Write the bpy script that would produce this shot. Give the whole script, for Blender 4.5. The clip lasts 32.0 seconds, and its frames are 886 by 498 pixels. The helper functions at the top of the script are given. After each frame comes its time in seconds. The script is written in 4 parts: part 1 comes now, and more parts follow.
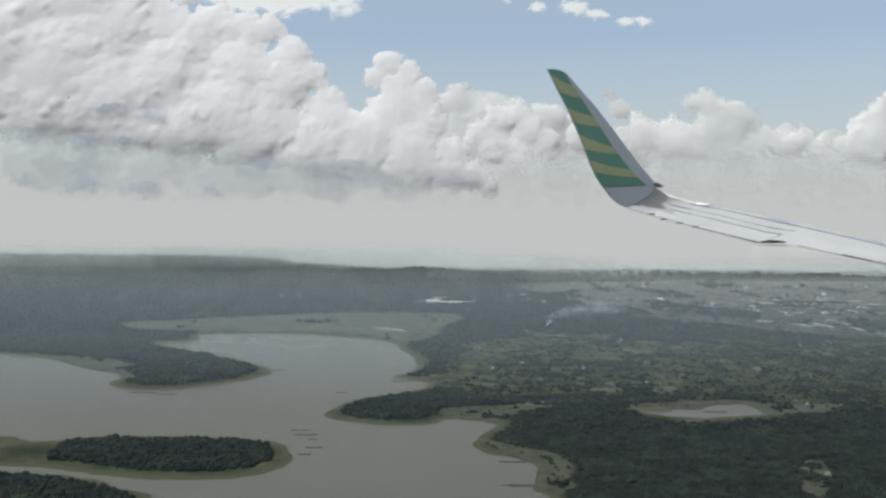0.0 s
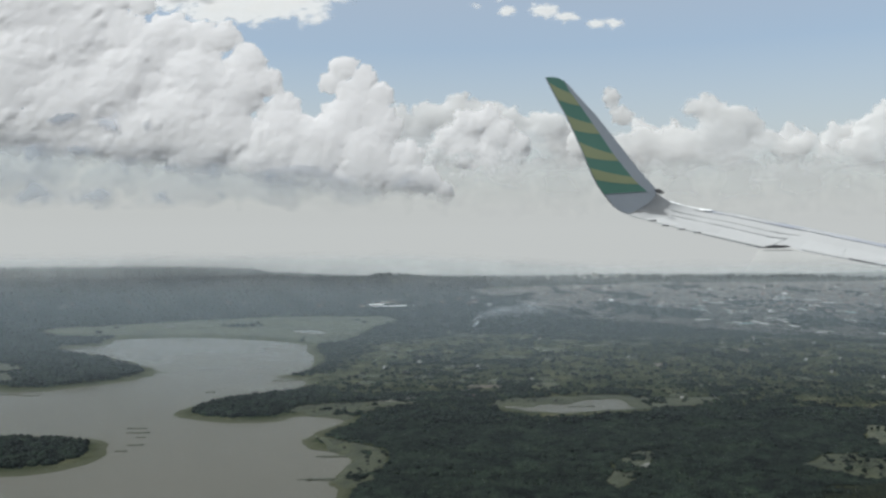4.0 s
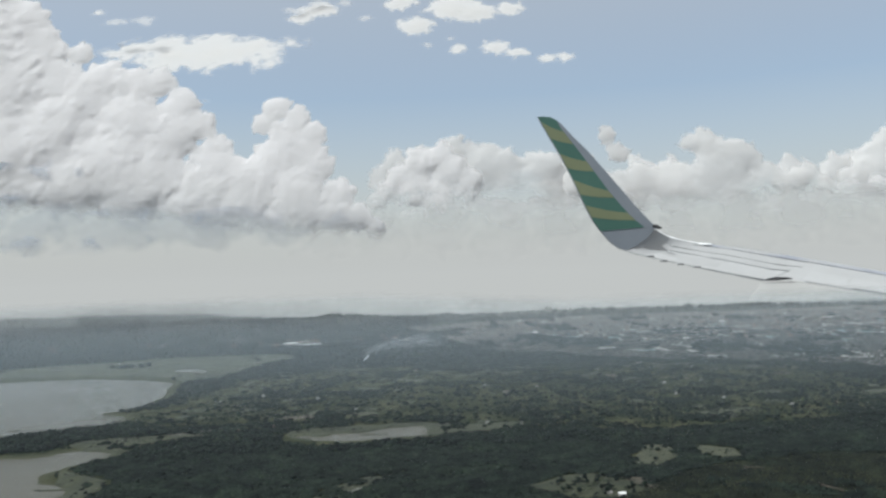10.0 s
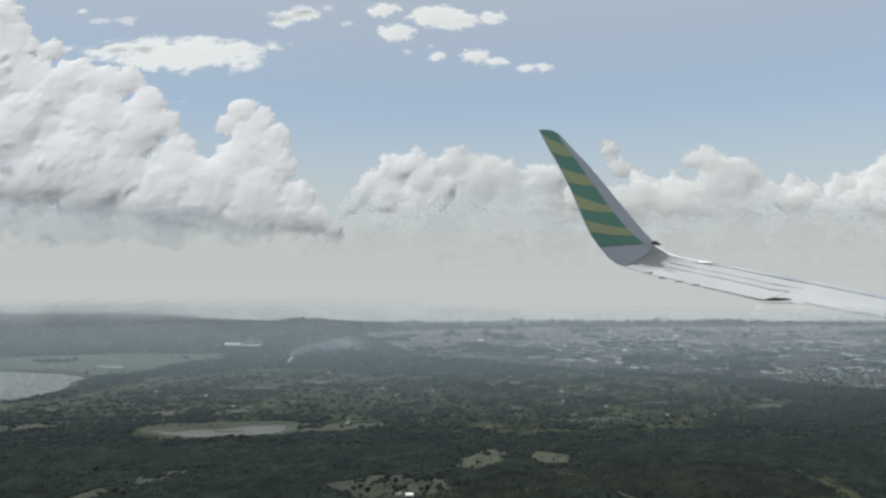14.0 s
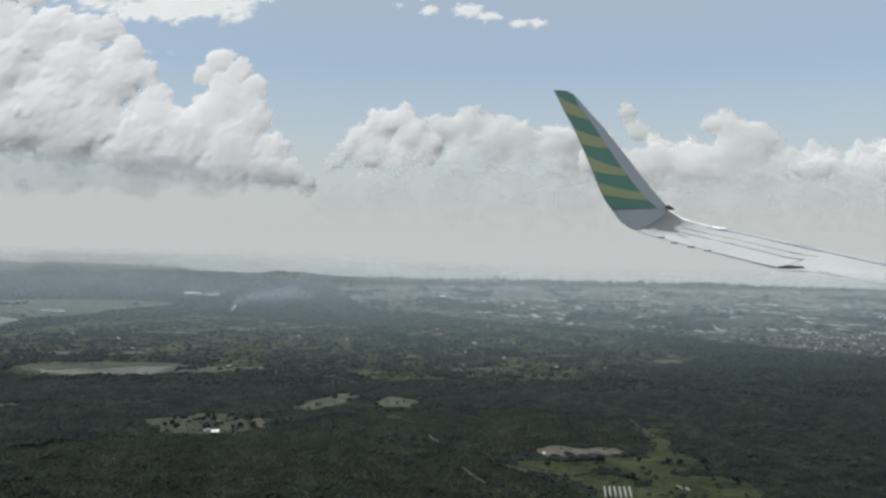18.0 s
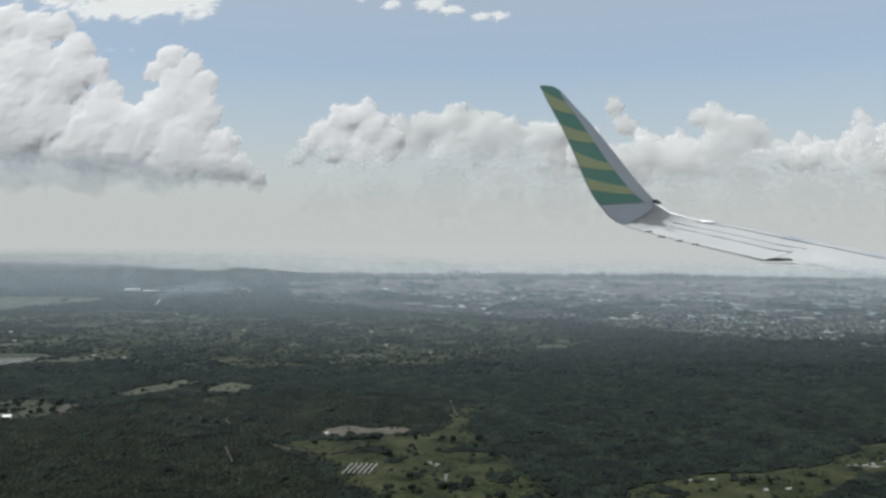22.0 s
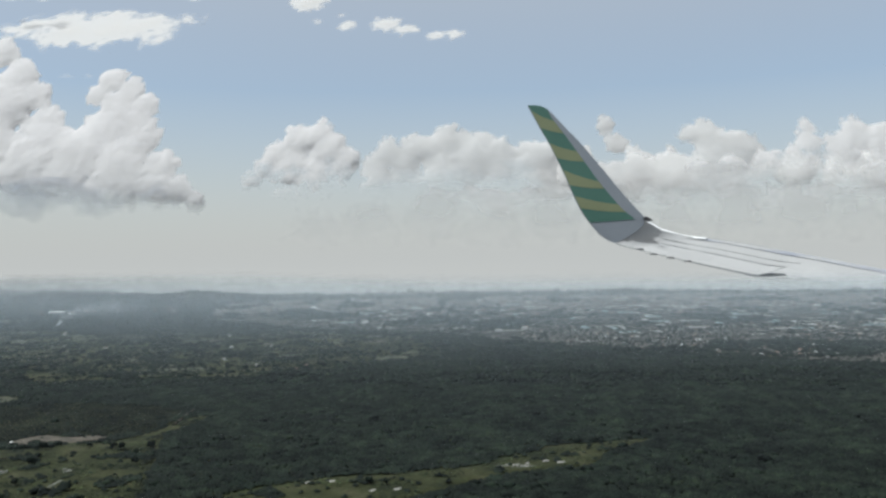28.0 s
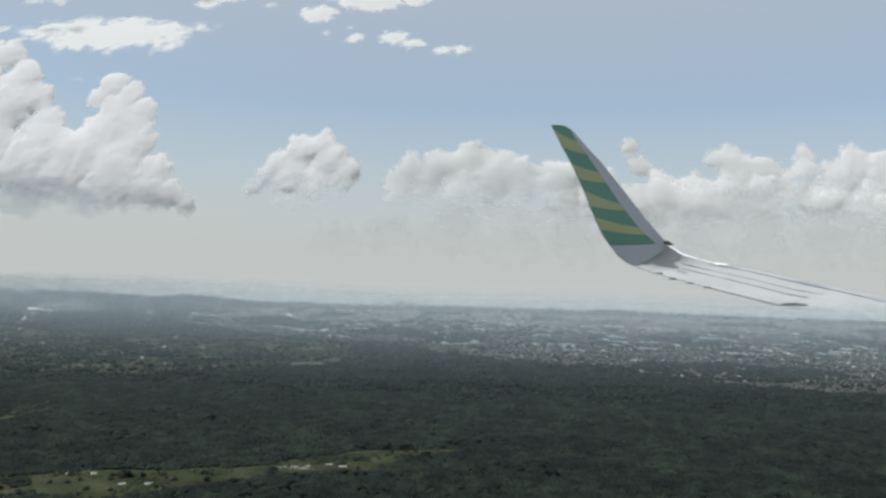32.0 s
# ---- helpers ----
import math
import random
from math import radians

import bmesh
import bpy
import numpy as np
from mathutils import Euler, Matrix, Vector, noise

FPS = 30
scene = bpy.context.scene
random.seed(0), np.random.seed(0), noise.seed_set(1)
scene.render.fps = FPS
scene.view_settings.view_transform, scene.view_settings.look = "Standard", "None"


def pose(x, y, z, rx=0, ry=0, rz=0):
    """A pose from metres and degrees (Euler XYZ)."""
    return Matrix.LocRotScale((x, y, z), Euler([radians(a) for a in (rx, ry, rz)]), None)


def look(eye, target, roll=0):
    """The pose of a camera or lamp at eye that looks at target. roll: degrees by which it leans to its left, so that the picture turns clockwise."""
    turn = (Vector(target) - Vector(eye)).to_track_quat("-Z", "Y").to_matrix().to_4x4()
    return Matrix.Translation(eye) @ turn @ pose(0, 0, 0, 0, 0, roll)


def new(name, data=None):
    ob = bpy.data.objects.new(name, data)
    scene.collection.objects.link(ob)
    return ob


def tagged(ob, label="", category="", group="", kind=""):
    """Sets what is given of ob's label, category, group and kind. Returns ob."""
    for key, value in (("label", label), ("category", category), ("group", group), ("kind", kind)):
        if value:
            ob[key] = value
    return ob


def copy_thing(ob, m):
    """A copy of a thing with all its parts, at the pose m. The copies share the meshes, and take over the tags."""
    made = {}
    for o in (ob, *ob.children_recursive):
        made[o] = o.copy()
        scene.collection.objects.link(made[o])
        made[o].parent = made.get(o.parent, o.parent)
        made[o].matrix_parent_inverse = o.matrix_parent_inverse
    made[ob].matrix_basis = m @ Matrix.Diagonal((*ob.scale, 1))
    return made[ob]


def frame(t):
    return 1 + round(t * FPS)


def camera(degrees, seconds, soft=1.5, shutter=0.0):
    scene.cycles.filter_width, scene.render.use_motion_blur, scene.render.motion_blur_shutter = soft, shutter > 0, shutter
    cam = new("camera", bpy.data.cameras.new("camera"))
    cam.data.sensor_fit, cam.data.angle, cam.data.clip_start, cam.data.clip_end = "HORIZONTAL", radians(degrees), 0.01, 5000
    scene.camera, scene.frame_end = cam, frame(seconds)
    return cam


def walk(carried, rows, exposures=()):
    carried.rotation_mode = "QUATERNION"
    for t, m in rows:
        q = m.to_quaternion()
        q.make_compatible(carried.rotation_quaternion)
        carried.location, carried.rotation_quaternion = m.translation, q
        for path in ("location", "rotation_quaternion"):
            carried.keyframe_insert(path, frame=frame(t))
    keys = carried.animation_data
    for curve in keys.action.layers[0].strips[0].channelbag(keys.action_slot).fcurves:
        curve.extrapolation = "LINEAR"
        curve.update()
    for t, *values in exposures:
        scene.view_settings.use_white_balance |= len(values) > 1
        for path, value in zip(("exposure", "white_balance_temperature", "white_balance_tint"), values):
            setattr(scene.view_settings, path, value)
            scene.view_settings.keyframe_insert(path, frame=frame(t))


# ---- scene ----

# ---- camera and its way: seconds, place, yaw, pitch, roll ----
ROWS = (
    (0.0, -341.9, -31.9, 114.9, -3.547, -2.509, 0.702),
    (1.0, -318.2, -30.2, 111.9, -4.119, -1.687, 0.639),
    (2.0, -294.9, -28.4, 109.0, -3.462, -0.869, 0.546),
    (3.0, -271.8, -26.5, 106.2, -2.442, -1.819, -0.071),
    (6.0, -204.6, -20.8, 98.0, -2.648, -0.107, -0.851),
    (7.0, -182.9, -18.8, 95.4, -3.153, 0.904, -1.947),
    (8.0, -161.4, -16.8, 92.9, -1.927, 0.602, -1.367),
    (9.0, -140.2, -14.8, 90.4, -1.954, 1.956, -1.946),
    (10.0, -119.3, -12.7, 88.0, -0.905, 1.369, -2.001),
    (11.0, -98.7, -10.6, 85.7, -1.453, 2.427, -2.033),
    (12.0, -78.4, -8.5, 83.4, -1.078, 2.342, -0.589),
    (13.0, -58.4, -6.4, 81.2, -0.286, 1.841, -0.347),
    (14.0, -38.7, -4.3, 79.1, -0.036, 2.170, -0.251),
    (17.0, 18.9, 2.2, 73.1, 0.960, 0.627, -0.333),
    (18.0, 37.6, 4.3, 71.2, 1.661, -0.435, 1.034),
    (19.0, 56.0, 6.5, 69.4, 1.475, 0.025, 0.687),
    (20.0, 74.1, 8.6, 67.6, 1.719, 0.475, 0.457),
    (21.0, 92.0, 10.8, 65.9, 1.568, 0.447, -0.045),
    (22.0, 109.6, 12.9, 64.3, 1.760, -0.527, 0.244),
    (23.0, 127.0, 15.0, 62.8, 1.690, -0.171, 0.569),
    (24.0, 144.1, 17.2, 61.3, 2.190, 0.660, 0.670),
    (27.0, 194.1, 23.4, 57.2, 2.032, 2.465, -1.098),
    (28.0, 210.3, 25.5, 56.0, 2.468, 1.019, -0.808),
    (29.0, 226.3, 27.5, 54.9, 2.024, 2.056, -0.968),
    (30.0, 242.1, 29.5, 53.8, 1.733, 0.416, -0.789),
    (31.0, 257.6, 31.5, 52.7, 1.931, 0.858, -0.518),
    (32.0, 272.9, 33.4, 51.8, 4.521, 2.144, 1.494),
)


scene.cycles.transparent_max_bounces = 48
cam = camera(55.19, 32.0, soft=2.6)
walk(cam, [(t, pose(x, y, z, 90 + p, 0, a) @ pose(0, 0, 0, 0, 0, r)) for t, x, y, z, a, p, r in ROWS], exposures=((0.0, 0.0, 5880, 4), (32.0, 0.0, 5880, 4)))

# ---- sky and sun ----
SUN_EL, SUN_AZ = 59.0, -113.0      # degrees above the horizon; degrees to the right of +y
world = bpy.data.worlds.new("sky")
scene.world = world
world.use_nodes = True
wn, wl = world.node_tree.nodes, world.node_tree.links
sky = wn.new("ShaderNodeTexSky")
sky.sky_type, sky.sun_disc = "NISHITA", False
sky.sun_elevation, sky.sun_rotation = radians(SUN_EL), radians(SUN_AZ)
sky.air_density, sky.dust_density, sky.ozone_density = 1.0, 2.0, 0.4
wgeo = wn.new("ShaderNodeTexCoord")
wsep = wn.new("ShaderNodeSeparateXYZ")
wl.new(wgeo.outputs["Generated"], wsep.inputs[0])
wramp = wn.new("ShaderNodeValToRGB")
wmap = wn.new("ShaderNodeMapRange")
wmap.inputs["From Min"].default_value, wmap.inputs["From Max"].default_value = -0.1, 0.5
wl.new(wsep.outputs["Z"], wmap.inputs["Value"])
wl.new(wmap.outputs[0], wramp.inputs[0])
for place, v in ((0.0, 0.93), (0.16, 0.93), (0.3, 0.72), (0.5, 0.32), (1.0, 0.08)):
    e = wramp.color_ramp.elements.new(place)
    e.color = (v, v, v, 1)
wramp.color_ramp.elements.remove(wramp.color_ramp.elements[-1])
wmix = wn.new("ShaderNodeMix")
wmix.data_type = "RGBA"
wl.new(wramp.outputs[0], wmix.inputs["Factor"])
wl.new(sky.outputs[0], wmix.inputs[6])
wmix.inputs[7].default_value = (4.62, 4.36, 4.05, 1)      # the pale haze low in the sky
back = wn["Background"]
wl.new(wmix.outputs[2], back.inputs[0])
back.inputs[1].default_value = 0.132
sun = new("sun", bpy.data.lights.new("sun", "SUN"))
sun.data.energy, sun.data.angle, sun.data.color = 4.0, radians(0.5), (1.0, 0.95, 0.88)
ce, ca, sa = math.cos(radians(SUN_EL)), math.cos(radians(SUN_AZ)), math.sin(radians(SUN_AZ))
sun.matrix_world = look((0, 0, 2000), (-ce * sa, -ce * ca, 2000 - math.sin(radians(SUN_EL))))


# ---- materials ----
def material(name, rough=0.8, metal=0.0):
    m = bpy.data.materials.new(name)
    m.use_nodes = True
    b = m.node_tree.nodes["Principled BSDF"]
    b.inputs["Roughness"].default_value, b.inputs["Metallic"].default_value = rough, metal
    return m, m.node_tree.nodes, m.node_tree.links, b


def noise_node(n, l, scale, detail=4.0, rough=0.6):
    g = n.new("ShaderNodeNewGeometry")
    t = n.new("ShaderNodeTexNoise")
    t.inputs["Scale"].default_value, t.inputs["Detail"].default_value, t.inputs["Roughness"].default_value = scale, detail, rough
    l.new(g.outputs["Position"], t.inputs["Vector"])
    return t


def ramp_node(n, l, source, stops):
    r = n.new("ShaderNodeValToRGB")
    els = r.color_ramp.elements
    while len(els) < len(stops):
        els.new(0.5)
    for e, (p, c) in zip(els, stops):
        e.position, e.color = p, (*c, 1)
    l.new(source, r.inputs[0])
    return r


def mixed(n, l, fac, a, b, kind="MIX"):
    m = n.new("ShaderNodeMix")
    m.data_type, m.blend_type = "RGBA", kind
    for v, k in ((fac, 0), (a, 6), (b, 7)):
        if hasattr(v, "default_value") or hasattr(v, "is_linked"):
            l.new(v, m.inputs[k])
        else:
            m.inputs[k].default_value = v if k == 0 else (*v, 1)
    return m.outputs[2]


def noisy(name, dark, light, scale, fine, rough=0.85, metal=0.0, bump=0.0):
    """A surface that varies between two colours at two scales."""
    m, n, l, b = material(name, rough, metal)
    big, small = noise_node(n, l, scale), noise_node(n, l, fine)
    base = ramp_node(n, l, big.outputs[0], ((0.3, dark), (0.7, light))).outputs[0]
    grain = ramp_node(n, l, small.outputs[0], ((0.25, (0.7, 0.7, 0.7)), (0.75, (1.15, 1.15, 1.15)))).outputs[0]
    l.new(mixed(n, l, 1.0, base, grain, "MULTIPLY"), b.inputs["Base Color"])
    if bump:
        k = n.new("ShaderNodeBump")
        k.inputs["Strength"].default_value, k.inputs["Distance"].default_value = bump, 0.3
        l.new(small.outputs[0], k.inputs["Height"])
        l.new(k.outputs[0], b.inputs["Normal"])
    return m


def sleek(name, dark, light):
    """Smooth paint with broad faint staining and fine streaks."""
    m, n, l, b = material(name, 0.38)
    big, small = noise_node(n, l, 0.004, 3), noise_node(n, l, 0.05, 5)
    base = ramp_node(n, l, big.outputs[0], ((0.3, dark), (0.7, light))).outputs[0]
    streak = ramp_node(n, l, small.outputs[0], ((0.2, (0.96, 0.96, 0.96)), (0.8, (1.03, 1.03, 1.03)))).outputs[0]
    l.new(mixed(n, l, 1.0, base, streak, "MULTIPLY"), b.inputs["Base Color"])
    return m


def leafy(name, dark, light):
    """Crowns that differ one from another, and in broad drifts."""
    m, n, l, b = material(name, 0.9)
    b.inputs["Specular IOR Level"].default_value = 0.15
    g = n.new("ShaderNodeNewGeometry")
    isl = ramp_node(n, l, g.outputs["Random Per Island"], ((0.0, dark), (0.85, light), (1.0, (light[0] * 1.2, light[1] * 1.15, light[2] * 1.05)))).outputs[0]
    drift = ramp_node(n, l, noise_node(n, l, 0.045, 7, 0.65).outputs[0], ((0.3, (0.5, 0.55, 0.6)), (0.5, (0.9, 0.9, 0.88)), (0.7, (1.42, 1.4, 1.2)))).outputs[0]
    clump = ramp_node(n, l, noise_node(n, l, 0.2, 3, 0.5).outputs[0], ((0.36, (0.5, 0.54, 0.6)), (0.5, (0.95, 0.95, 0.95)), (0.64, (1.45, 1.5, 1.35)))).outputs[0]
    l.new(mixed(n, l, 1.0, mixed(n, l, 1.0, isl, drift, "MULTIPLY"), clump, "MULTIPLY"), b.inputs["Base Color"])
    return m


def ground_material():
    """Grass, scrub and bare soil in drifts; wet mud near the water by its height."""
    m, n, l, b = material("ground", 0.95)
    b.inputs["Specular IOR Level"].default_value = 0.1
    big, mid, small = noise_node(n, l, 0.009, 5), noise_node(n, l, 0.05, 6), noise_node(n, l, 0.6, 5)
    grass = ramp_node(n, l, mid.outputs[0], ((0.3, (0.012, 0.017, 0.01)), (0.5, (0.03, 0.036, 0.019)), (0.75, (0.08, 0.078, 0.047)))).outputs[0]
    wide = ramp_node(n, l, big.outputs[0], ((0.35, (0.75, 0.8, 0.8)), (0.65, (1.15, 1.1, 1.0)))).outputs[0]
    grain = ramp_node(n, l, small.outputs[0], ((0.3, (0.7, 0.7, 0.7)), (0.7, (1.2, 1.2, 1.2)))).outputs[0]
    col = mixed(n, l, 1.0, mixed(n, l, 1.0, grass, wide, "MULTIPLY"), grain, "MULTIPLY")
    g = n.new("ShaderNodeNewGeometry")
    s = n.new("ShaderNodeSeparateXYZ")
    l.new(g.outputs["Position"], s.inputs[0])
    mud = n.new("ShaderNodeMapRange")
    mud.inputs["From Min"].default_value, mud.inputs["From Max"].default_value = 0.25, 0.8
    mud.inputs["To Min"].default_value, mud.inputs["To Max"].default_value = 1.0, 0.0
    l.new(s.outputs["Z"], mud.inputs["Value"])
    l.new(mixed(n, l, mud.outputs[0], col, (0.045, 0.048, 0.03)), b.inputs["Base Color"])
    return m


def wet_grass_material():
    """Yellow-green grass, dark sedge and damp hollows in patches."""
    m, n, l, b = material("wet_grass", 0.9)
    b.inputs["Specular IOR Level"].default_value = 0.15
    patch = ramp_node(n, l, noise_node(n, l, 0.09, 6, 0.65).outputs[0], ((0.36, (0.011, 0.015, 0.009)), (0.47, (0.026, 0.031, 0.013)), (0.56, (0.034, 0.038, 0.017)), (0.68, (0.055, 0.054, 0.031)))).outputs[0]
    grain = ramp_node(n, l, noise_node(n, l, 0.9, 5).outputs[0], ((0.3, (0.6, 0.6, 0.6)), (0.7, (1.25, 1.25, 1.2)))).outputs[0]
    l.new(mixed(n, l, 1.0, patch, grain, "MULTIPLY"), b.inputs["Base Color"])
    return m


def water_material():
    m, n, l, b = material("water", 0.16)
    b.inputs["Base Color"].default_value = (0.088, 0.087, 0.074, 1)
    b.inputs["Specular IOR Level"].default_value = 0.14
    b.inputs["IOR"].default_value = 1.2
    t = noise_node(n, l, 0.8, 6)
    k = n.new("ShaderNodeBump")
    k.inputs["Strength"].default_value, k.inputs["Distance"].default_value = 0.07, 0.2
    l.new(t.outputs[0], k.inputs["Height"])
    l.new(k.outputs[0], b.inputs["Normal"])
    r = ramp_node(n, l, noise_node(n, l, 0.015, 5).outputs[0], ((0.3, (0.17,) * 3), (0.7, (0.26,) * 3)))
    l.new(r.outputs[0], b.inputs["Roughness"])
    return m


def cloud_material(name, most, ragged, fine, tint=(0.8, 0.8, 0.81), leak=0.45):
    """Bright droplets that scatter light back and let it through; the rim thins out by the mesh's own cover."""
    m, n, l, b = material(name, 1.0)
    n.remove(b)
    d, t, clear, both, out = (n.new("ShaderNode" + k) for k in ("BsdfDiffuse", "BsdfTranslucent", "BsdfTransparent", "MixShader", "MixShader"))
    d.inputs[0].default_value, t.inputs[0].default_value = (*tint, 1), (*tint, 1)
    both.inputs[0].default_value = leak
    l.new(d.outputs[0], both.inputs[1])
    l.new(t.outputs[0], both.inputs[2])
    a = n.new("ShaderNodeAttribute")
    a.attribute_name = "cover"
    w = noise_node(n, l, fine, 5, 0.58)
    k = n.new("ShaderNodeMath")
    k.operation = "MULTIPLY_ADD"
    k.inputs[1].default_value = ragged
    l.new(w.outputs[0], k.inputs[0])
    l.new(a.outputs["Fac"], k.inputs[2])
    r = n.new("ShaderNodeMapRange")
    r.interpolation_type = "SMOOTHSTEP"
    r.inputs["From Min"].default_value, r.inputs["From Max"].default_value, r.inputs["To Max"].default_value = 0.5 * ragged, 0.5 * ragged + 1.0, most
    l.new(k.outputs[0], r.inputs["Value"])
    bump = n.new("ShaderNodeBump")
    bump.inputs["Strength"].default_value, bump.inputs["Distance"].default_value = 0.14, 0.35 / fine
    l.new(w.outputs[0], bump.inputs["Height"])
    l.new(bump.outputs[0], d.inputs["Normal"])
    l.new(r.outputs[0], out.inputs[0])
    l.new(clear.outputs[0], out.inputs[1])
    l.new(both.outputs[0], out.inputs[2])
    l.new(out.outputs[0], n["Material Output"].inputs["Surface"])
    return m


def haze_material(name, most, low, full, fade, top, pale, thin):
    """A thin sheet that imitates lit haze: none at low, most from full to fade, none again at top; lower by thin over
    the town.
    """
    m, n, l, b = material(name, 1.0)
    n.remove(b)
    d, t, clear, both, out = (n.new("ShaderNode" + k) for k in ("BsdfDiffuse", "BsdfTranslucent", "BsdfTransparent", "MixShader", "MixShader"))
    up = n.new("ShaderNodeNormal")      # fixed shading normal, tilted up so that every sheet catches the sun alike
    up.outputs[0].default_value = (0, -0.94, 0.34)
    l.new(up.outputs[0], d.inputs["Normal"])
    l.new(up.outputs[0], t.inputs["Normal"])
    # the blue of distant air put into the colour, whiter on far sheets
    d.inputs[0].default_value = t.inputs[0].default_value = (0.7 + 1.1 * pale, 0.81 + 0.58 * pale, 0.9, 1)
    both.inputs[0].default_value = 0.5
    l.new(d.outputs[0], both.inputs[1])
    l.new(t.outputs[0], both.inputs[2])
    g, s = n.new("ShaderNodeNewGeometry"), n.new("ShaderNodeSeparateXYZ")
    l.new(g.outputs["Position"], s.inputs[0])
    sink = n.new("ShaderNodeMapRange")      # the sheet sinks over the town, clear of the wing, and stays high before the hills
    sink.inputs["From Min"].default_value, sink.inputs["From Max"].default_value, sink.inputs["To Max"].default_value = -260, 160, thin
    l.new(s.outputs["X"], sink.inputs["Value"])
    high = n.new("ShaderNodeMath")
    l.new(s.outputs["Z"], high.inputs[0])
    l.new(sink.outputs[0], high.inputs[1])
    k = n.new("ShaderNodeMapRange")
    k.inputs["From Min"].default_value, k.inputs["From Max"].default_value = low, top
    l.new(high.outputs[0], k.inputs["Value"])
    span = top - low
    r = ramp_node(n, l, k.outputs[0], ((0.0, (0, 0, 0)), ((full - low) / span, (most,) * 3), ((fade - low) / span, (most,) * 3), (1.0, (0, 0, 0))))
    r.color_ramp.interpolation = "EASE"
    l.new(r.outputs[0], out.inputs[0])
    l.new(clear.outputs[0], out.inputs[1])
    l.new(both.outputs[0], out.inputs[2])
    l.new(out.outputs[0], n["Material Output"].inputs["Surface"])
    return m


GROUND = ground_material()
WATER = water_material()
WET_GRASS = wet_grass_material()
FOREST = leafy("forest_leaves", (0.0066, 0.0102, 0.0095), (0.0112, 0.0168, 0.0134))
SCRUB = leafy("scrub_leaves", (0.02, 0.028, 0.016), (0.042, 0.05, 0.027))
SCRUB_OLIVE = leafy("heath_leaves", (0.0066, 0.0094, 0.0076), (0.0116, 0.0146, 0.0108))
SOIL = noisy("bare_soil", (0.03, 0.027, 0.02), (0.105, 0.088, 0.066), 0.3, 1.4)
PASTURE = noisy("pasture", (0.01, 0.015, 0.007), (0.036, 0.041, 0.017), 0.16, 1.1)
HAY = noisy("hay_field", (0.018, 0.024, 0.012), (0.058, 0.061, 0.033), 0.16, 0.8)
GRAVEL = noisy("pale_gravel", (0.035, 0.04, 0.03), (0.22, 0.22, 0.205), 0.3, 1.2)
MARSH = noisy("marsh", (0.011, 0.016, 0.009), (0.037, 0.042, 0.022), 0.05, 0.5)
MARSH_GREEN = noisy("marsh_grass", (0.016, 0.022, 0.009), (0.04, 0.044, 0.019), 0.03, 0.4)
ROOF_WHITE = noisy("pale_roof", (0.2, 0.195, 0.185), (0.32, 0.31, 0.29), 0.02, 0.5, 0.5)
ROOF_TEAL = noisy("teal_roof", (0.14, 0.22, 0.23), (0.2, 0.29, 0.3), 0.02, 0.5, 0.5)
ROOF_BRIGHT = noisy("white_roof", (0.75, 0.75, 0.74), (0.85, 0.85, 0.84), 0.02, 0.5, 0.4)
TOWN_FLOOR = noisy("town_streets", (0.024, 0.024, 0.02), (0.066, 0.057, 0.048), 0.03, 0.2)
PLASTIC = noisy("white_plastic_film", (0.16, 0.16, 0.147), (0.3, 0.3, 0.277), 0.2, 1.5, 0.4)
ROOF_RED = noisy("tile_roof", (0.14, 0.09, 0.07), (0.24, 0.16, 0.12), 0.02, 0.5)
WALL = noisy("plaster", (0.25, 0.24, 0.22), (0.38, 0.37, 0.35), 0.02, 0.5)
WING_PAINT = sleek("wing_paint", (0.41, 0.41, 0.415), (0.45, 0.45, 0.455))
WING_BLUE = sleek("slat_paint", (0.3, 0.315, 0.37), (0.34, 0.355, 0.41))
FLAP_PAINT = sleek("flap_paint", (0.43, 0.425, 0.415), (0.47, 0.465, 0.455))
AILERON = sleek("aileron_paint", (0.44, 0.44, 0.445), (0.475, 0.475, 0.48))
WING_GREY = sleek("wing_grey", (0.275, 0.3, 0.34), (0.305, 0.33, 0.37))
WING_LINE = sleek("wing_joint", (0.2, 0.205, 0.215), (0.27, 0.275, 0.28))
WING_BRIGHT = sleek("bare_metal", (0.85, 0.86, 0.88), (0.9, 0.9, 0.91))
WING_DARK = noisy("dark_gap", (0.05, 0.05, 0.055), (0.09, 0.09, 0.095), 0.004, 0.03)
GREEN = sleek("green_paint", (0.075, 0.172, 0.135), (0.088, 0.19, 0.15))
YELLOW = sleek("yellow_green_paint", (0.235, 0.26, 0.145), (0.265, 0.29, 0.165))


# ---- building helpers ----
def mesh_object(name, verts, faces, mat, parent=None, label="", smooth=False):
    me = bpy.data.meshes.new(name)
    me.from_pydata([tuple(v) for v in verts], [], [tuple(f) for f in faces])
    me.materials.append(mat)
    if smooth:
        me.shade_smooth()
    ob = new(name, me)
    if parent is not None:
        ob.parent = parent
    if label:
        tagged(ob, label)
    return ob


def array_object(name, verts, tris, mat, smooth=False):
    """A mesh from numpy arrays of places and triangles."""
    me = bpy.data.meshes.new(name)
    me.vertices.add(len(verts))
    me.vertices.foreach_set("co", np.asarray(verts, np.float32).ravel())
    me.loops.add(3 * len(tris))
    me.loops.foreach_set("vertex_index", np.asarray(tris, np.int32).ravel())
    me.polygons.add(len(tris))
    me.polygons.foreach_set("loop_start", np.arange(0, 3 * len(tris), 3, dtype=np.int32))
    me.update(calc_edges=True)
    me.materials.append(mat)
    if smooth:
        me.shade_smooth()
    return new(name, me)


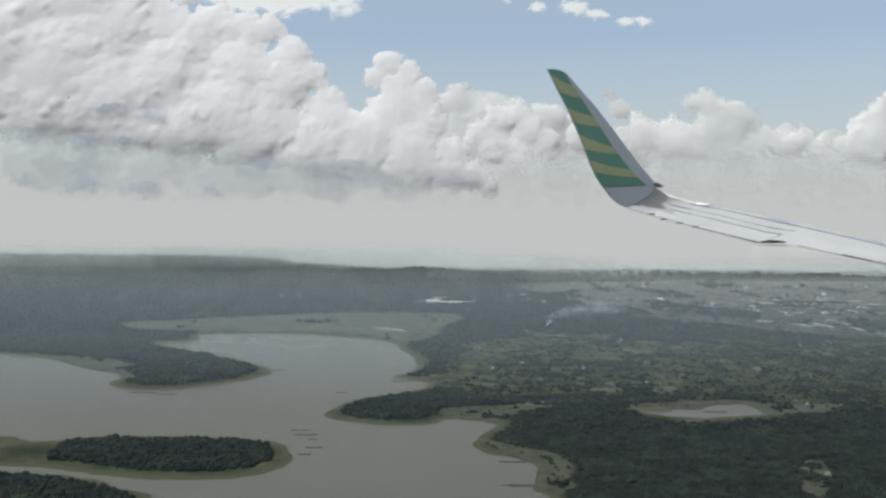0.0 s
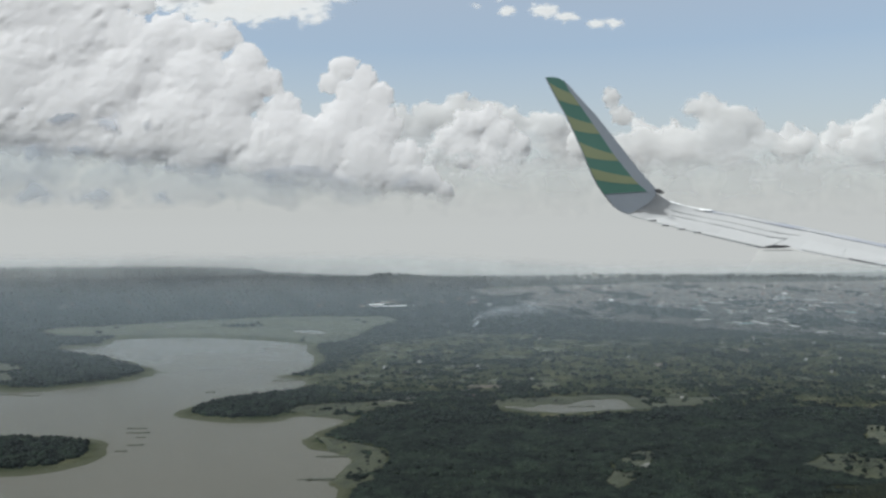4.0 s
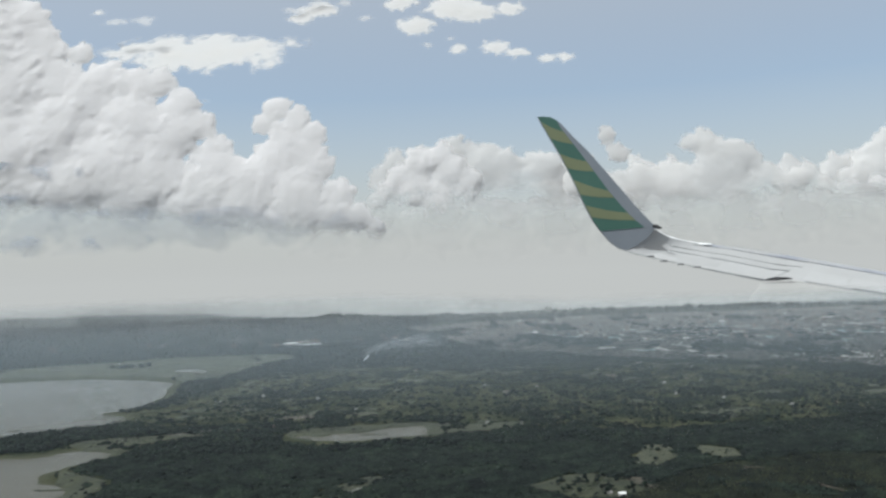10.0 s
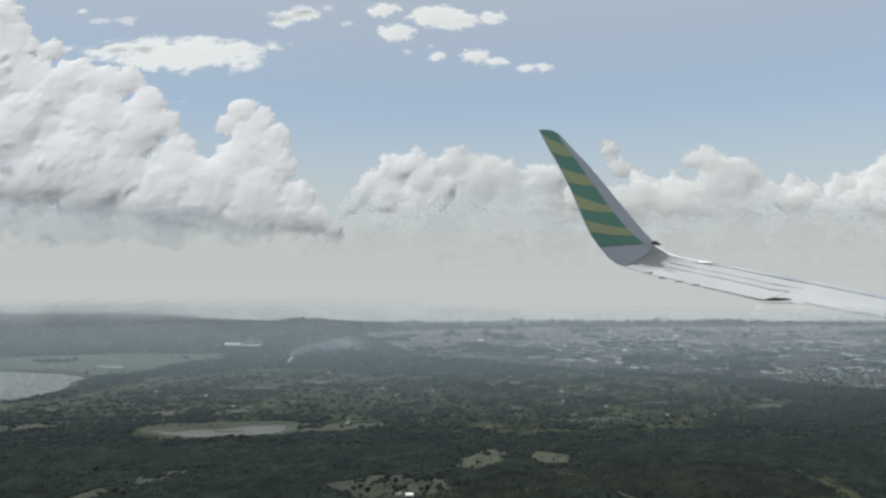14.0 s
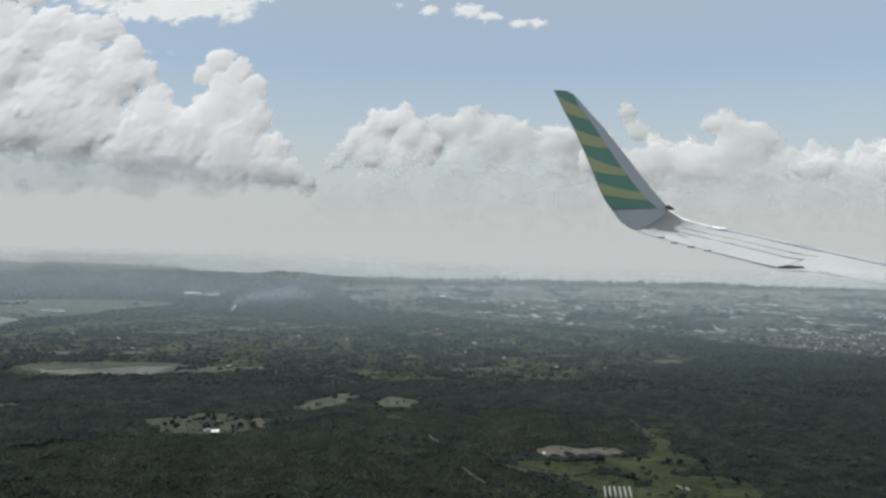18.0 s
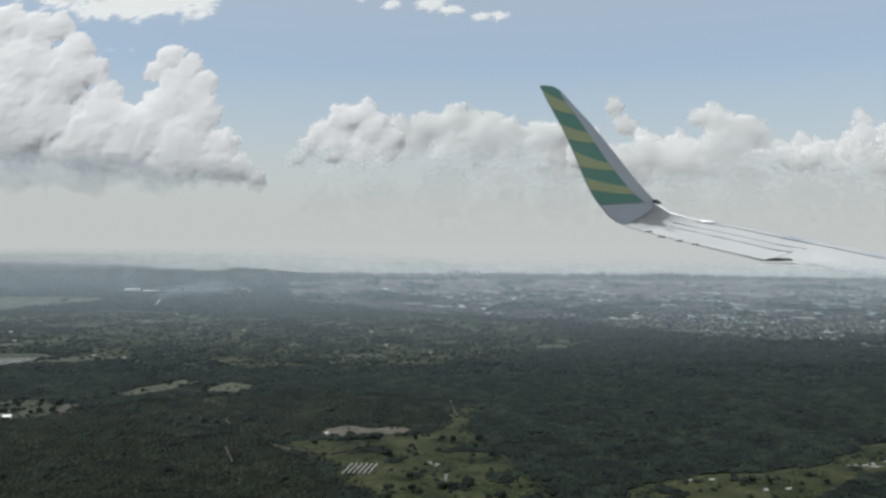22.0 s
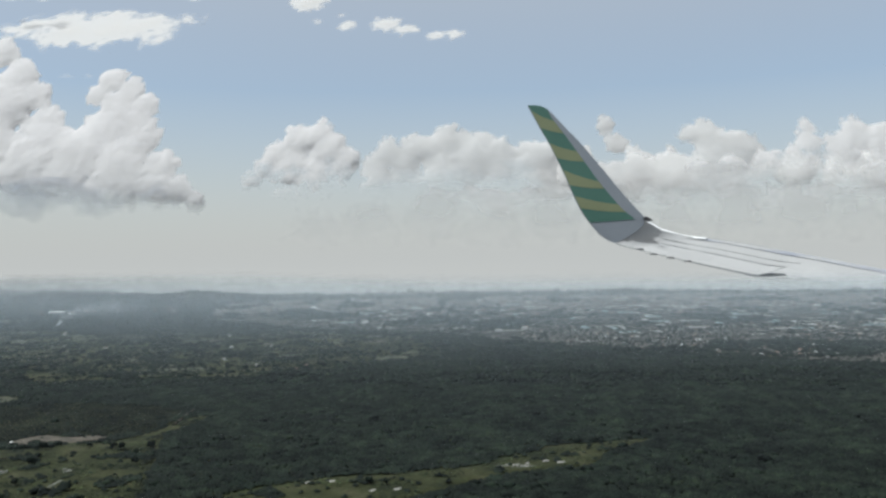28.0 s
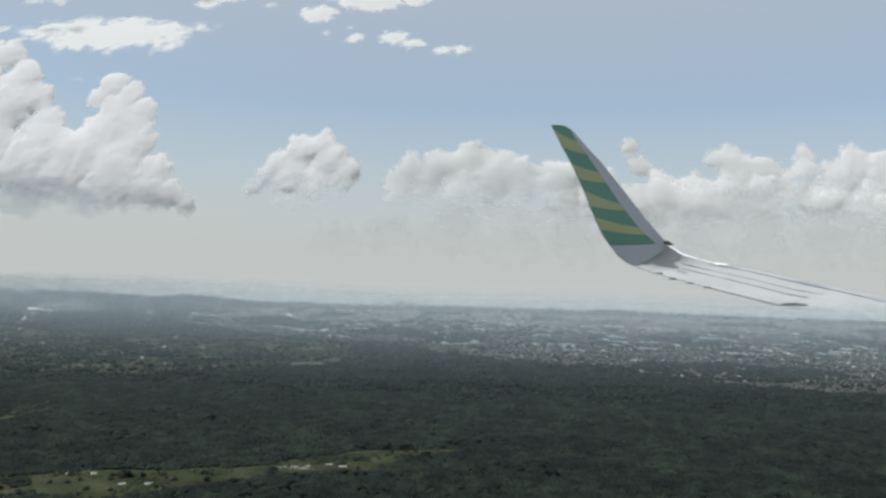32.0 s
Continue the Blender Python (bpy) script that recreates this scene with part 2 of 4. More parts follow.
def empty(name, place=(0, 0, 0)):
    ob = new(name)
    ob.location = place
    return ob


def hashed(ix, iy, iz, seed):
    h = (ix * 374761393 + iy * 668265263 + iz * 2147483647 + seed * 974634777) & 0xFFFFFFFF
    h = ((h ^ (h >> 13)) * 1274126177) & 0xFFFFFFFF
    return ((h ^ (h >> 16)) & 0xFFFF) / 65535.0


def grain3(p, seed=0):
    """Smooth noise from 0 to 1 at many places at once."""
    p = np.asarray(p, float)
    i = np.floor(p).astype(np.int64)
    f = p - i
    f = f * f * (3 - 2 * f)
    out = 0
    for dx in (0, 1):
        for dy in (0, 1):
            for dz in (0, 1):
                w = (f[..., 0] if dx else 1 - f[..., 0]) * (f[..., 1] if dy else 1 - f[..., 1]) * (f[..., 2] if dz else 1 - f[..., 2])
                out = out + w * hashed(i[..., 0] + dx, i[..., 1] + dy, i[..., 2] + dz, seed)
    return out


def grain2(x, y, scale, seed=0, octaves=3):
    out, amp, total = 0, 1.0, 0
    for o in range(octaves):
        s = scale / 2**o
        out = out + amp * grain3(np.stack([x / s, y / s, np.zeros_like(x) + 0.5], -1), seed + o)
        total, amp = total + amp, amp * 0.5
    return out / total


def rounded(points, times=2):
    """An outline with its corners cut, again and again."""
    p = np.asarray(points, float)
    for _ in range(times):
        q = np.roll(p, -1, 0)
        p = np.stack([0.75 * p + 0.25 * q, 0.25 * p + 0.75 * q], 1).reshape(-1, 2)
    return p


def inside(x, y, outline):
    """The distance to an outline: above nought within it, below nought outside."""
    a, b = outline, np.roll(outline, -1, 0)
    best, odd = np.full(x.shape, 1e9), np.zeros(x.shape, bool)
    for (ax, ay), (bx, by) in zip(a, b):
        dx, dy = bx - ax, by - ay
        t = np.clip(((x - ax) * dx + (y - ay) * dy) / (dx * dx + dy * dy + 1e-9), 0, 1)
        best = np.minimum(best, (x - ax - t * dx) ** 2 + (y - ay - t * dy) ** 2)
        odd ^= ((ay > y) != (by > y)) & (x < (bx - ax) * (y - ay) / (by - ay + 1e-12) + ax)
    return np.where(odd, 1, -1) * np.sqrt(best)


# ---- the plan: outlines on the ground, in metres ----
LAKE = rounded([(-735, 650), (-627, 640), (-599, 625), (-554, 578), (-522, 562), (-526, 526), (-501, 509), (-481, 511), (-443, 533), (-419, 569), (-446, 611),
    (-509, 669), (-548, 695), (-504, 720), (-520, 752), (-479, 760), (-417, 757), (-364, 729), (-336, 706), (-332, 669), (-318, 615), (-326, 566), (-346, 552),
    (-312, 538), (-322, 510), (-358, 487), (-373, 465), (-379, 441), (-371, 428), (-339, 419), (-317, 420), (-310, 433), (-290, 428), (-282, 419), (-300, 388),
    (-300, 374), (-292, 362), (-274, 350), (-275, 334), (-281, 319), (-277, 297), (-283, 257), (-339, 200), (-521, 150), (-760, 300)], 1)
ISLAND = rounded([(-386, 363), (-394, 386), (-421, 398), (-487, 399), (-500, 393), (-518, 389), (-535, 403), (-583, 390), (-550, 352), (-505, 350), (-480, 343), (-463, 334), (-428, 327), (-400, 333), (-387, 349)], 1)
ISLET = rounded([(-553, 340), (-507, 341), (-478, 337), (-446, 319), (-428, 300), (-448, 244), (-503, 248)])
POND = rounded([(-198, 452), (-182, 446), (-172, 456), (-162, 452), (-150, 464), (-128, 470), (-122, 455), (-124, 440), (-150, 437), (-178, 434)], 1)
FIELDS = {"field_a": [(-39, 354), (-29, 372), (-20, 391), (-9, 390), (-12, 365), (-25, 349)], "field_b": [(-2, 372), (4, 387), (18, 377), (15, 358), (3, 356)]}
FARM = rounded([(-85, 322), (-73, 331), (-67, 338), (-53, 339), (-50, 331), (-37, 329), (-38, 312), (-54, 301), (-69, 303)], 0)
CLEARING = rounded([(61, 286), (64, 296), (71, 298), (77, 292), (84, 297), (91, 294), (91, 286), (84, 283), (78, 285), (74, 279), (66, 279)], 1)
MEADOW = rounded([(52, 274), (66, 276), (96, 282), (103, 300), (106, 325), (111, 335), (113, 318), (108, 300), (112, 278), (120, 253), (127, 232), (133, 215), (118, 200), (96, 205), (82, 224), (74, 244), (64, 256)])
STRIP = rounded([(148, 224), (160, 232), (168, 240), (184, 241), (199, 245), (212, 254), (223, 265), (232, 276), (247, 281), (262, 287), (256, 280), (245, 267), (241, 253), (231, 248), (217, 243), (205, 234), (196, 223), (184, 216), (165, 215), (150, 214)])
MARSHLAND = rounded([(-612, 824), (-543, 832), (-465, 882), (-332, 909), (-251, 894), (-290, 805), (-300, 740), (-325, 690), (-345, 735), (-406, 765), (-490, 768), (-571, 757)])
FARMLAND = rounded([(-310, 480), (-200, 490), (-100, 430), (60, 440), (135, 452), (205, 585), (130, 690), (-100, 760), (-280, 720), (-310, 560)])
TOWN = rounded([(-80, 900), (-40, 850), (70, 750), (160, 690), (215, 640), (263, 590), (318, 545), (380, 500), (456, 450), (560, 420), (900, 400), (1100, 1400), (-200, 1400)], 1)


def lake_depth(x, y):
    """Above nought in the water."""
    wob = 6 * (grain2(x, y, 16.0, 5) - 0.5) + 6 * (grain2(x, y, 6.5, 7, 2) - 0.5)
    wet = np.minimum(inside(x, y, LAKE), -np.maximum(inside(x, y, ISLAND), inside(x, y, ISLET)))
    return np.maximum(wet, inside(x, y, POND) + 7 * (grain2(x, y, 9.0, 6) - 0.5)) + wob


HILLS = ((-888, 1880, 3, 150, 70), (-600, 1840, 3, 160, 60), (-275, 1480, 8, 60, 50), (-520, 1470, 8, 190, 60), (379, 1060, 10, 32, 28), (-1200, 1750, 10, 300, 120), (140, 1590, 4, 110, 40), (480, 1500, 5, 130, 40))


def rim(x):
    """How far off the land sinks out of sight."""
    return np.interp(x, (-1100, -700, -350, 200, 450, 700), (1980, 1930, 1560, 1530, 1480, 1420))


SCRUBLAND = rounded([(-112, 272), (-80, 296), (-46, 298), (-31, 322), (0, 350), (44, 359), (96, 348), (103, 334), (98, 300), (92, 288), (66, 302), (58, 288), (50, 274), (68, 242), (84, 222), (60, 195), (-60, 190), (-140, 215)])


def land_height(x, y):
    d = -lake_depth(x, y)
    bank = np.clip(d * 0.1, -2.0, 1.4)
    roll_ = np.clip(d / 60, 0, 1) * (5 * (grain2(x, y, 160.0, 11) - 0.42) + np.clip((y - 600) / 900, 0, 1) * 7 * (grain2(x, y, 260.0, 21) - 0.45))
    z = bank + np.maximum(roll_, -1.0)
    for hx, hy, h, sx, sy in HILLS:
        z = z + h * np.exp(-((x - hx) / sx) ** 2 - ((y - hy) / sy) ** 2)
    over = np.maximum(y - rim(x), 0)
    return z - 0.16 * over * np.clip(over / 40, 0, 1)


def axis_steps(stops):
    """Places along one axis, with a step for each stretch."""
    out = []
    for a, b, s in stops:
        out += list(np.arange(a, b, s))
    return np.array(out + [stops[-1][1]], float)


def build_ground():
    xs = axis_steps(((-2200, -760, 24), (-760, -120, 3.2), (-120, 420, 6), (420, 1000, 14), (1000, 2200, 40)))
    ys = axis_steps(((-1500, 140, 40), (140, 560, 3.2), (560, 860, 5), (860, 1960, 14)))
    x, y = np.meshgrid(xs, ys)
    z = land_height(x, y)
    n, k = len(xs), len(ys)
    i = (np.arange(k - 1)[:, None] * n + np.arange(n - 1)).ravel()
    tris = np.concatenate([np.stack([i, i + 1, i + n + 1], 1), np.stack([i, i + n + 1, i + n], 1)])
    ob = array_object("ground", np.stack([x, y, z], -1).reshape(-1, 3), tris, GROUND, True)
    tagged(ob, "green lowland with scrub, grass and bare earth", "ground", kind="structure")


def sheet_on_ground(name, outline, mat, lift, label, category, level=None, kind=""):
    """A patch that follows the ground."""
    lo, hi = outline.min(0), outline.max(0)
    step = max((hi - lo).max() / 70, 0.8)
    xs, ys = np.arange(lo[0] - step, hi[0] + 2 * step, step), np.arange(lo[1] - step, hi[1] + 2 * step, step)
    x, y = np.meshgrid(xs, ys)
    wob = max(step * 2.5, 4.0) * (grain2(x, y, 12.0, 31) - 0.5) + 3.0 * (grain2(x, y, 4.0, 33) - 0.5)
    d = inside(x, y, outline) + wob
    if mat is not WATER:
        d = np.minimum(d, -lake_depth(x, y) - 0.5)
    z = np.full(x.shape, level) if level is not None else land_height(x, y) + np.clip(d * max(0.15, lift * 0.5), -0.6, lift)
    n = len(xs)
    i = (np.arange(len(ys) - 1)[:, None] * n + np.arange(n - 1)).ravel()
    near = d.ravel() > -2.0 * step
    keep = near[i] & near[i + 1] & near[i + n] & near[i + n + 1]
    i = i[keep]
    tris = np.concatenate([np.stack([i, i + 1, i + n + 1], 1), np.stack([i, i + n + 1, i + n], 1)])
    used, back = np.unique(tris, return_inverse=True)
    ob = array_object(name, np.stack([x, y, z], -1).reshape(-1, 3)[used], back.reshape(-1, 3), mat, True)
    return tagged(ob, label, category, kind=kind)


build_ground()


def build_ridge():
    """A low wooded ridge beyond the town, where the land rises again."""
    x, v = np.meshgrid(np.arange(-1500, 1300, 9.0), np.linspace(0, 1, 9))
    crest = -19 + 11 * grain2(x, x * 0 + 3.0, 230.0, 141) + 5 * (grain2(x, x * 0 + 9.0, 46.0, 142) - 0.5)
    for px, high, wide in ((-1010, 8, 70), (-875, 17, 62), (-760, 8, 60), (-610, 9, 75), (-470, 6, 50)):
        crest = crest + high * np.exp(-((x - px) / wide) ** 2)
    y = 1830 + 120 * v
    z = -70 + (crest + 70) * np.sin(v * 1.9) / np.sin(1.57) + 2.5 * (grain2(x, y, 22.0, 143) - 0.5)
    n = x.shape[1]
    i = (np.arange(8)[:, None] * n + np.arange(n - 1)).ravel()
    tris = np.concatenate([np.stack([i, i + 1, i + n + 1], 1), np.stack([i, i + n + 1, i + n], 1)])
    tagged(array_object("distant_ridge", np.stack([x, y, z], -1).reshape(-1, 3), tris, FOREST, True), "low blue wooded ridge on the horizon", "hills", kind="backdrop")


build_ridge()
mesh_object("water", [(-800, 120, 0), (-90, 120, 0), (-90, 790, 0), (-800, 790, 0)], [(0, 1, 2, 3)], WATER)
tagged(bpy.data.objects["water"], "calm grey-brown lake water with faint ripples", "lake", kind="structure")


# ---- woods ----
def woods(name, x, y, size, mat, label, squash=0.8, fine=False):
    """Crowns of trees side by side, each with its own uneven dome; small ones are plainer."""
    n = len(x)
    rng = np.random.default_rng(len(x) + int(abs(x.sum())) % 997)
    low = land_height(x, y) + 0.45 * (np.max([inside(x, y, o) for o in OPEN], 0) > 0)
    lift = 4.6 * (grain2(x, y, 20.0, 61) - 0.55)
    lift = np.maximum(lift, -0.3 * size)
    if fine:
        edge = np.min([-inside(x, y, o) for o in OPEN], 0)
        lift = np.clip(edge / 5, 0.12, 1) * np.clip(0.75 * lift + 0.9 + 4.6 * (grain2(x, y, 8.0, 63) - 0.5), 0.1, 3.2) * min(1.0, float(np.mean(size)))
    z = low + lift
    seg = 5
    a = np.arange(seg) * 2 * np.pi / seg
    rings = ((1.0, 0.35),) if fine else ((0.92, 0.12), (0.95, 0.62))
    count = len(rings) * seg + 1
    verts = np.zeros((n, count, 3))
    turn = rng.uniform(0, 6.28, n)[:, None]
    high = size * squash * rng.uniform(0.8, 1.2, n)
    for k, (rr, zz) in enumerate(rings):
        r = size[:, None] * rr * rng.uniform(0.7, 1.25, (n, seg))
        ang = a + turn + 0.5 * k
        verts[:, k * seg:(k + 1) * seg, 0] = x[:, None] + r * np.cos(ang)
        verts[:, k * seg:(k + 1) * seg, 1] = y[:, None] + r * np.sin(ang)
        verts[:, k * seg:(k + 1) * seg, 2] = (low + 0.75 * lift if fine else z)[:, None] + high[:, None] * zz * rng.uniform(0.75, 1.3, (n, seg))
    verts[:, -1, 0], verts[:, -1, 1], verts[:, -1, 2] = x + size * rng.uniform(-0.3, 0.3, n), y + size * rng.uniform(-0.3, 0.3, n), z + high * 1.08
    t = []
    for k in range(seg):
        j = (k + 1) % seg
        t += [(k, j, seg)] if fine else [(k, j, seg + j), (k, seg + j, seg + k), (seg + k, seg + j, 2 * seg)]
    tris = (np.array(t)[None] + (np.arange(n) * count)[:, None, None]).reshape(-1, 3)
    ob = array_object(name, verts.reshape(-1, 3), tris, mat, True)
    return tagged(ob, label, "trees", kind="stuff")


def scatter(x0, x1, y0, y1, step, seed):
    rng = np.random.default_rng(seed)
    x, y = np.meshgrid(np.arange(x0, x1, step), np.arange(y0, y1, step))
    return x.ravel() + rng.uniform(-0.5, 0.5, x.size) * step, y.ravel() + rng.uniform(-0.5, 0.5, x.size) * step


def in_view(x, y, margin=25):
    """Ground that lies ahead of the way."""
    return (x > -350 - 0.52 * (y + 30) - margin) & (x < 290 + 0.52 * (y - 30) + margin) & (y > np.interp(x, (-345, 270), (265, 185)) - margin)


COVE = rounded([(-318, 443), (-304, 456), (-276, 461), (-255, 462), (-252, 454), (-272, 440), (-280, 424), (-288, 416), (-300, 433)])
HEAD_GRASS = rounded([(-648, 650), (-605, 634), (-543, 611), (-524, 590), (-517, 560), (-505, 530), (-530, 545), (-560, 588), (-622, 600), (-660, 630)])
POND_GRASS = rounded([(-206, 464), (-160, 470), (-126, 479), (-105, 458), (-72, 466), (-70, 450), (-97, 438), (-150, 434), (-175, 435), (-193, 439)])
WET_CLEARING = rounded([(-152, 342), (-141, 346), (-147, 326), (-161, 303), (-173, 290), (-170, 311)])
SHORE_GRASS = rounded([(-298, 395), (-290, 380), (-262, 362), (-258, 340), (-264, 312), (-274, 300), (-284, 322), (-282, 352)])
OPEN = [rounded(p, 0) for p in FIELDS.values()] + [COVE, FARM, CLEARING, MEADOW, STRIP, HEAD_GRASS, POND_GRASS, WET_CLEARING, SHORE_GRASS]


def tree_cover(x, y):
    """How likely a tree stands here."""
    d = -lake_depth(x, y)
    cover = np.where(d + 6 * (grain2(x, y, 30.0, 57) - 0.5) > 9, 1.0, 0.0)
    cover = np.where((inside(x, y, ISLAND) > 9) & (x > -497) | (inside(x, y, ISLET) > 8), 1.0, np.where((inside(x, y, ISLAND) > -9), 0.0, cover))
    patch = 0.5 * grain2(x, y, 30.0, 41) + 0.5 * grain2(x, y, 10.0, 42)
    farm = inside(x, y, FARMLAND) + 40 * (grain2(x, y, 60.0, 43) - 0.5) > 0
    cover = np.where(farm, np.clip((patch - 0.55) * 11 + 0.33, 0.06, 0.9), cover)
    for o in OPEN:
        cover = np.where(inside(x, y, o) + 9 * (grain2(x, y, 7.0, 47) - 0.5) > -1, np.where(grain2(x, y, 9.0, 48) > 0.64, 0.8, 0.03), cover)
    cover = np.where(inside(x, y, MARSHLAND) > -4, np.where(np.hypot((x + 415) / 22, (y - 822) / 9) < 1, 0.9, 0.006), cover)
    cover = np.where(inside(x, y, POND) + 16 * (grain2(x, y, 20.0, 49) - 0.5) > -6, 0.06, cover)
    cover = np.where((inside(x, y, POND) > -7) | (inside(x, y + 11, POND) > -8), 0.0, cover)
    scrub = inside(x, y, SCRUBLAND) + 20 * (grain2(x, y, 25.0, 51) - 0.5) > 0
    cover = np.where(scrub, np.minimum(cover, 0.02 + 0.45 * (patch > 0.6)), cover)
    cover = np.where(y > rim(x) + 30, 0, cover)
    gaps = grain2(x, y, 70.0, 53)
    return cover * np.where((gaps > 0.64) & ~farm, 0.85, 1.0)


def plant(name, box, step, size, seed, mat, label, least=0.0, squash=0.8):
    x, y = scatter(*box, step, seed)
    keep = in_view(x, y)
    x, y = x[keep], y[keep]
    rng = np.random.default_rng(seed + 1)
    keep = rng.uniform(0, 1, len(x)) < np.where(lake_depth(x, y) < -6, np.maximum(tree_cover(x, y), least * (grain2(x, y, 22.0, 95) > 0.45)), 0) * (1 - (0.97 if least == 0.0 else 0.0) * ((inside(x, y, TOWN) + 70 * (grain2(x, y, 60.0, 91) - 0.5) > 0) & (grain2(x, y * 0.6, 55.0, 93) < 0.6)))
    x, y = x[keep], y[keep]
    if len(x):
        woods(name, x, y, size * rng.uniform(0.65, 1.3, len(x)), mat, label, squash, fine=size < 1.0)


plant("forest", (-640, -330, 215, 480), 1.6, 1.45, 101, FOREST, "dark green trees on the lake islands and shores", 0.0, 1.4)
plant("forest", (-330, 0, 190, 400), 1.1, 0.95, 102, FOREST, "dense dark green forest beside the lake")
plant("forest", (0, 640, 150, 400), 1.0, 0.85, 103, FOREST, "dense dark green forest canopy")
plant("forest", (-330, 640, 400, 520), 2.0, 1.6, 104, FOREST, "dark green forest belt")
plant("tall_trees", (-330, 640, 190, 400), 4.4, 1.5, 119, FOREST, "taller broad crowns that stand out of the forest")
plant("woodland", (-760, -330, 480, 760), 2.6, 1.9, 105, FOREST, "dark green woods along the far lake shore", 0.0, 1.1)
plant("woodland", (-330, 210, 520, 760), 2.7, 1.75, 106, FOREST, "scattered trees and hedges among small meadows")
plant("scrub", (-330, 210, 440, 740), 3.8, 1.2, 116, SCRUB, "lighter green bushes among small meadows")
plant("woodland", (210, 850, 520, 760), 3.4, 2.1, 107, FOREST, "dark forest in front of the town")
plant("grove", (-330, 210, 420, 760), 3.6, 0.85, 117, FOREST, "small dark trees dotted over the meadows", 0.42)
plant("town_trees", (-80, 760, 440, 1000), 3.4, 0.95, 118, FOREST, "small dark trees between the houses of the town", 0.75)
plant("distant_forest", (-1100, 1000, 760, 1200), 5.6, 3.1, 108, FOREST, "hazy distant forest round the town")
plant("distant_forest", (-1500, 1500, 1200, 1990), 11.5, 5.4, 109, FOREST, "blue hazy forested hills")


def brush(name, box, step, size, seed, region, mat, label, off=True, bare=0.42):
    """Low bushes close together over open scrub."""
    x, y = scatter(*box, step, seed)
    keep = (inside(x, y, region) + 24 * (grain2(x, y, 25.0, 51) - 0.5) > 0) & (grain2(x, y, 9.0, seed) > bare)
    for o in OPEN if off else [CLEARING]:
        keep &= inside(x, y, o) < 2
    x, y = x[keep], y[keep]
    rng = np.random.default_rng(seed)
    woods(name, x, y, size * rng.uniform(0.6, 1.4, len(x)), mat, label, fine=True)


brush("scrub", (-150, 120, 185, 360), 1.0, 0.5, 121, SCRUBLAND, SCRUB_OLIVE, "olive brown bushes of a dry heath", True, 0.12)
brush("scrub", (60, 140, 195, 325), 1.6, 0.6, 122, MEADOW, SCRUB_OLIVE, "olive bushes round the wet meadow")

brush("tussocks", (60, 140, 195, 325), 1.1, 0.35, 123, MEADOW, SCRUB, "tussocks and low bushes on the wet meadow", False, 0.5)
brush("tussocks", (120, 290, 200, 310), 1.3, 0.4, 124, STRIP, SCRUB, "tussocks and low bushes along the stream", False, 0.52)
brush("tussocks", (-100, 25, 300, 405), 1.6, 0.45, 125, FARM, SCRUB, "low bushes on the farm pasture", False, 0.7)

rng = np.random.default_rng(131)
x, y = rng.uniform(66, 82, 150), rng.uniform(271, 280, 150)
keep = (grain2(x, y, 4.0, 132) > 0.42) & (y > 273 + 0.12 * (x - 66))
woods("copse", x[keep], y[keep], rng.uniform(0.9, 1.6, 150)[keep], FOREST, "dark copse at the foot of the bare clearing", 1.0)

# ---- clouds ----
def ball(level):
    bm = bmesh.new()
    bmesh.ops.create_icosphere(bm, subdivisions=level, radius=1.0)
    v = np.array([q.co[:] for q in bm.verts])
    t = np.array([[q.index for q in f.verts] for f in bm.faces])
    bm.free()
    return v, t


KNOB = ball(2)


def smeared(a, reach, cell):
    """The same heights, smoothed over about that reach."""
    for axis in (0, 1):
        for _ in range(2):
            k = max(1, int(reach / cell))
            total = np.cumsum(np.pad(a, [(k + 1, k) if n == axis else (0, 0) for n in (0, 1)], mode="edge"), axis)
            size = a.shape[axis]
            a = (np.take(total, np.arange(2 * k + 1, 2 * k + 1 + size), axis) - np.take(total, np.arange(size), axis)) / (2 * k + 1)
    return a


def pieces(mask):
    """The connected patches of a grid, largest first, as a number for each cell."""
    mark = np.where(mask, np.arange(1, mask.size + 1).reshape(mask.shape), 0)
    while True:
        old = mark
        for axis in (0, 1):
            for back in (False, True):
                run = np.flip(mark, axis) if back else mark
                run = np.moveaxis(run, axis, 0).copy()
                for k in range(1, len(run)):
                    run[k] = np.where((run[k] > 0) & (run[k - 1] > 0), np.maximum(run[k], run[k - 1]), run[k])
                run = np.moveaxis(run, 0, axis)
                mark = np.flip(run, axis) if back else run
        if (mark == old).all():
            return mark


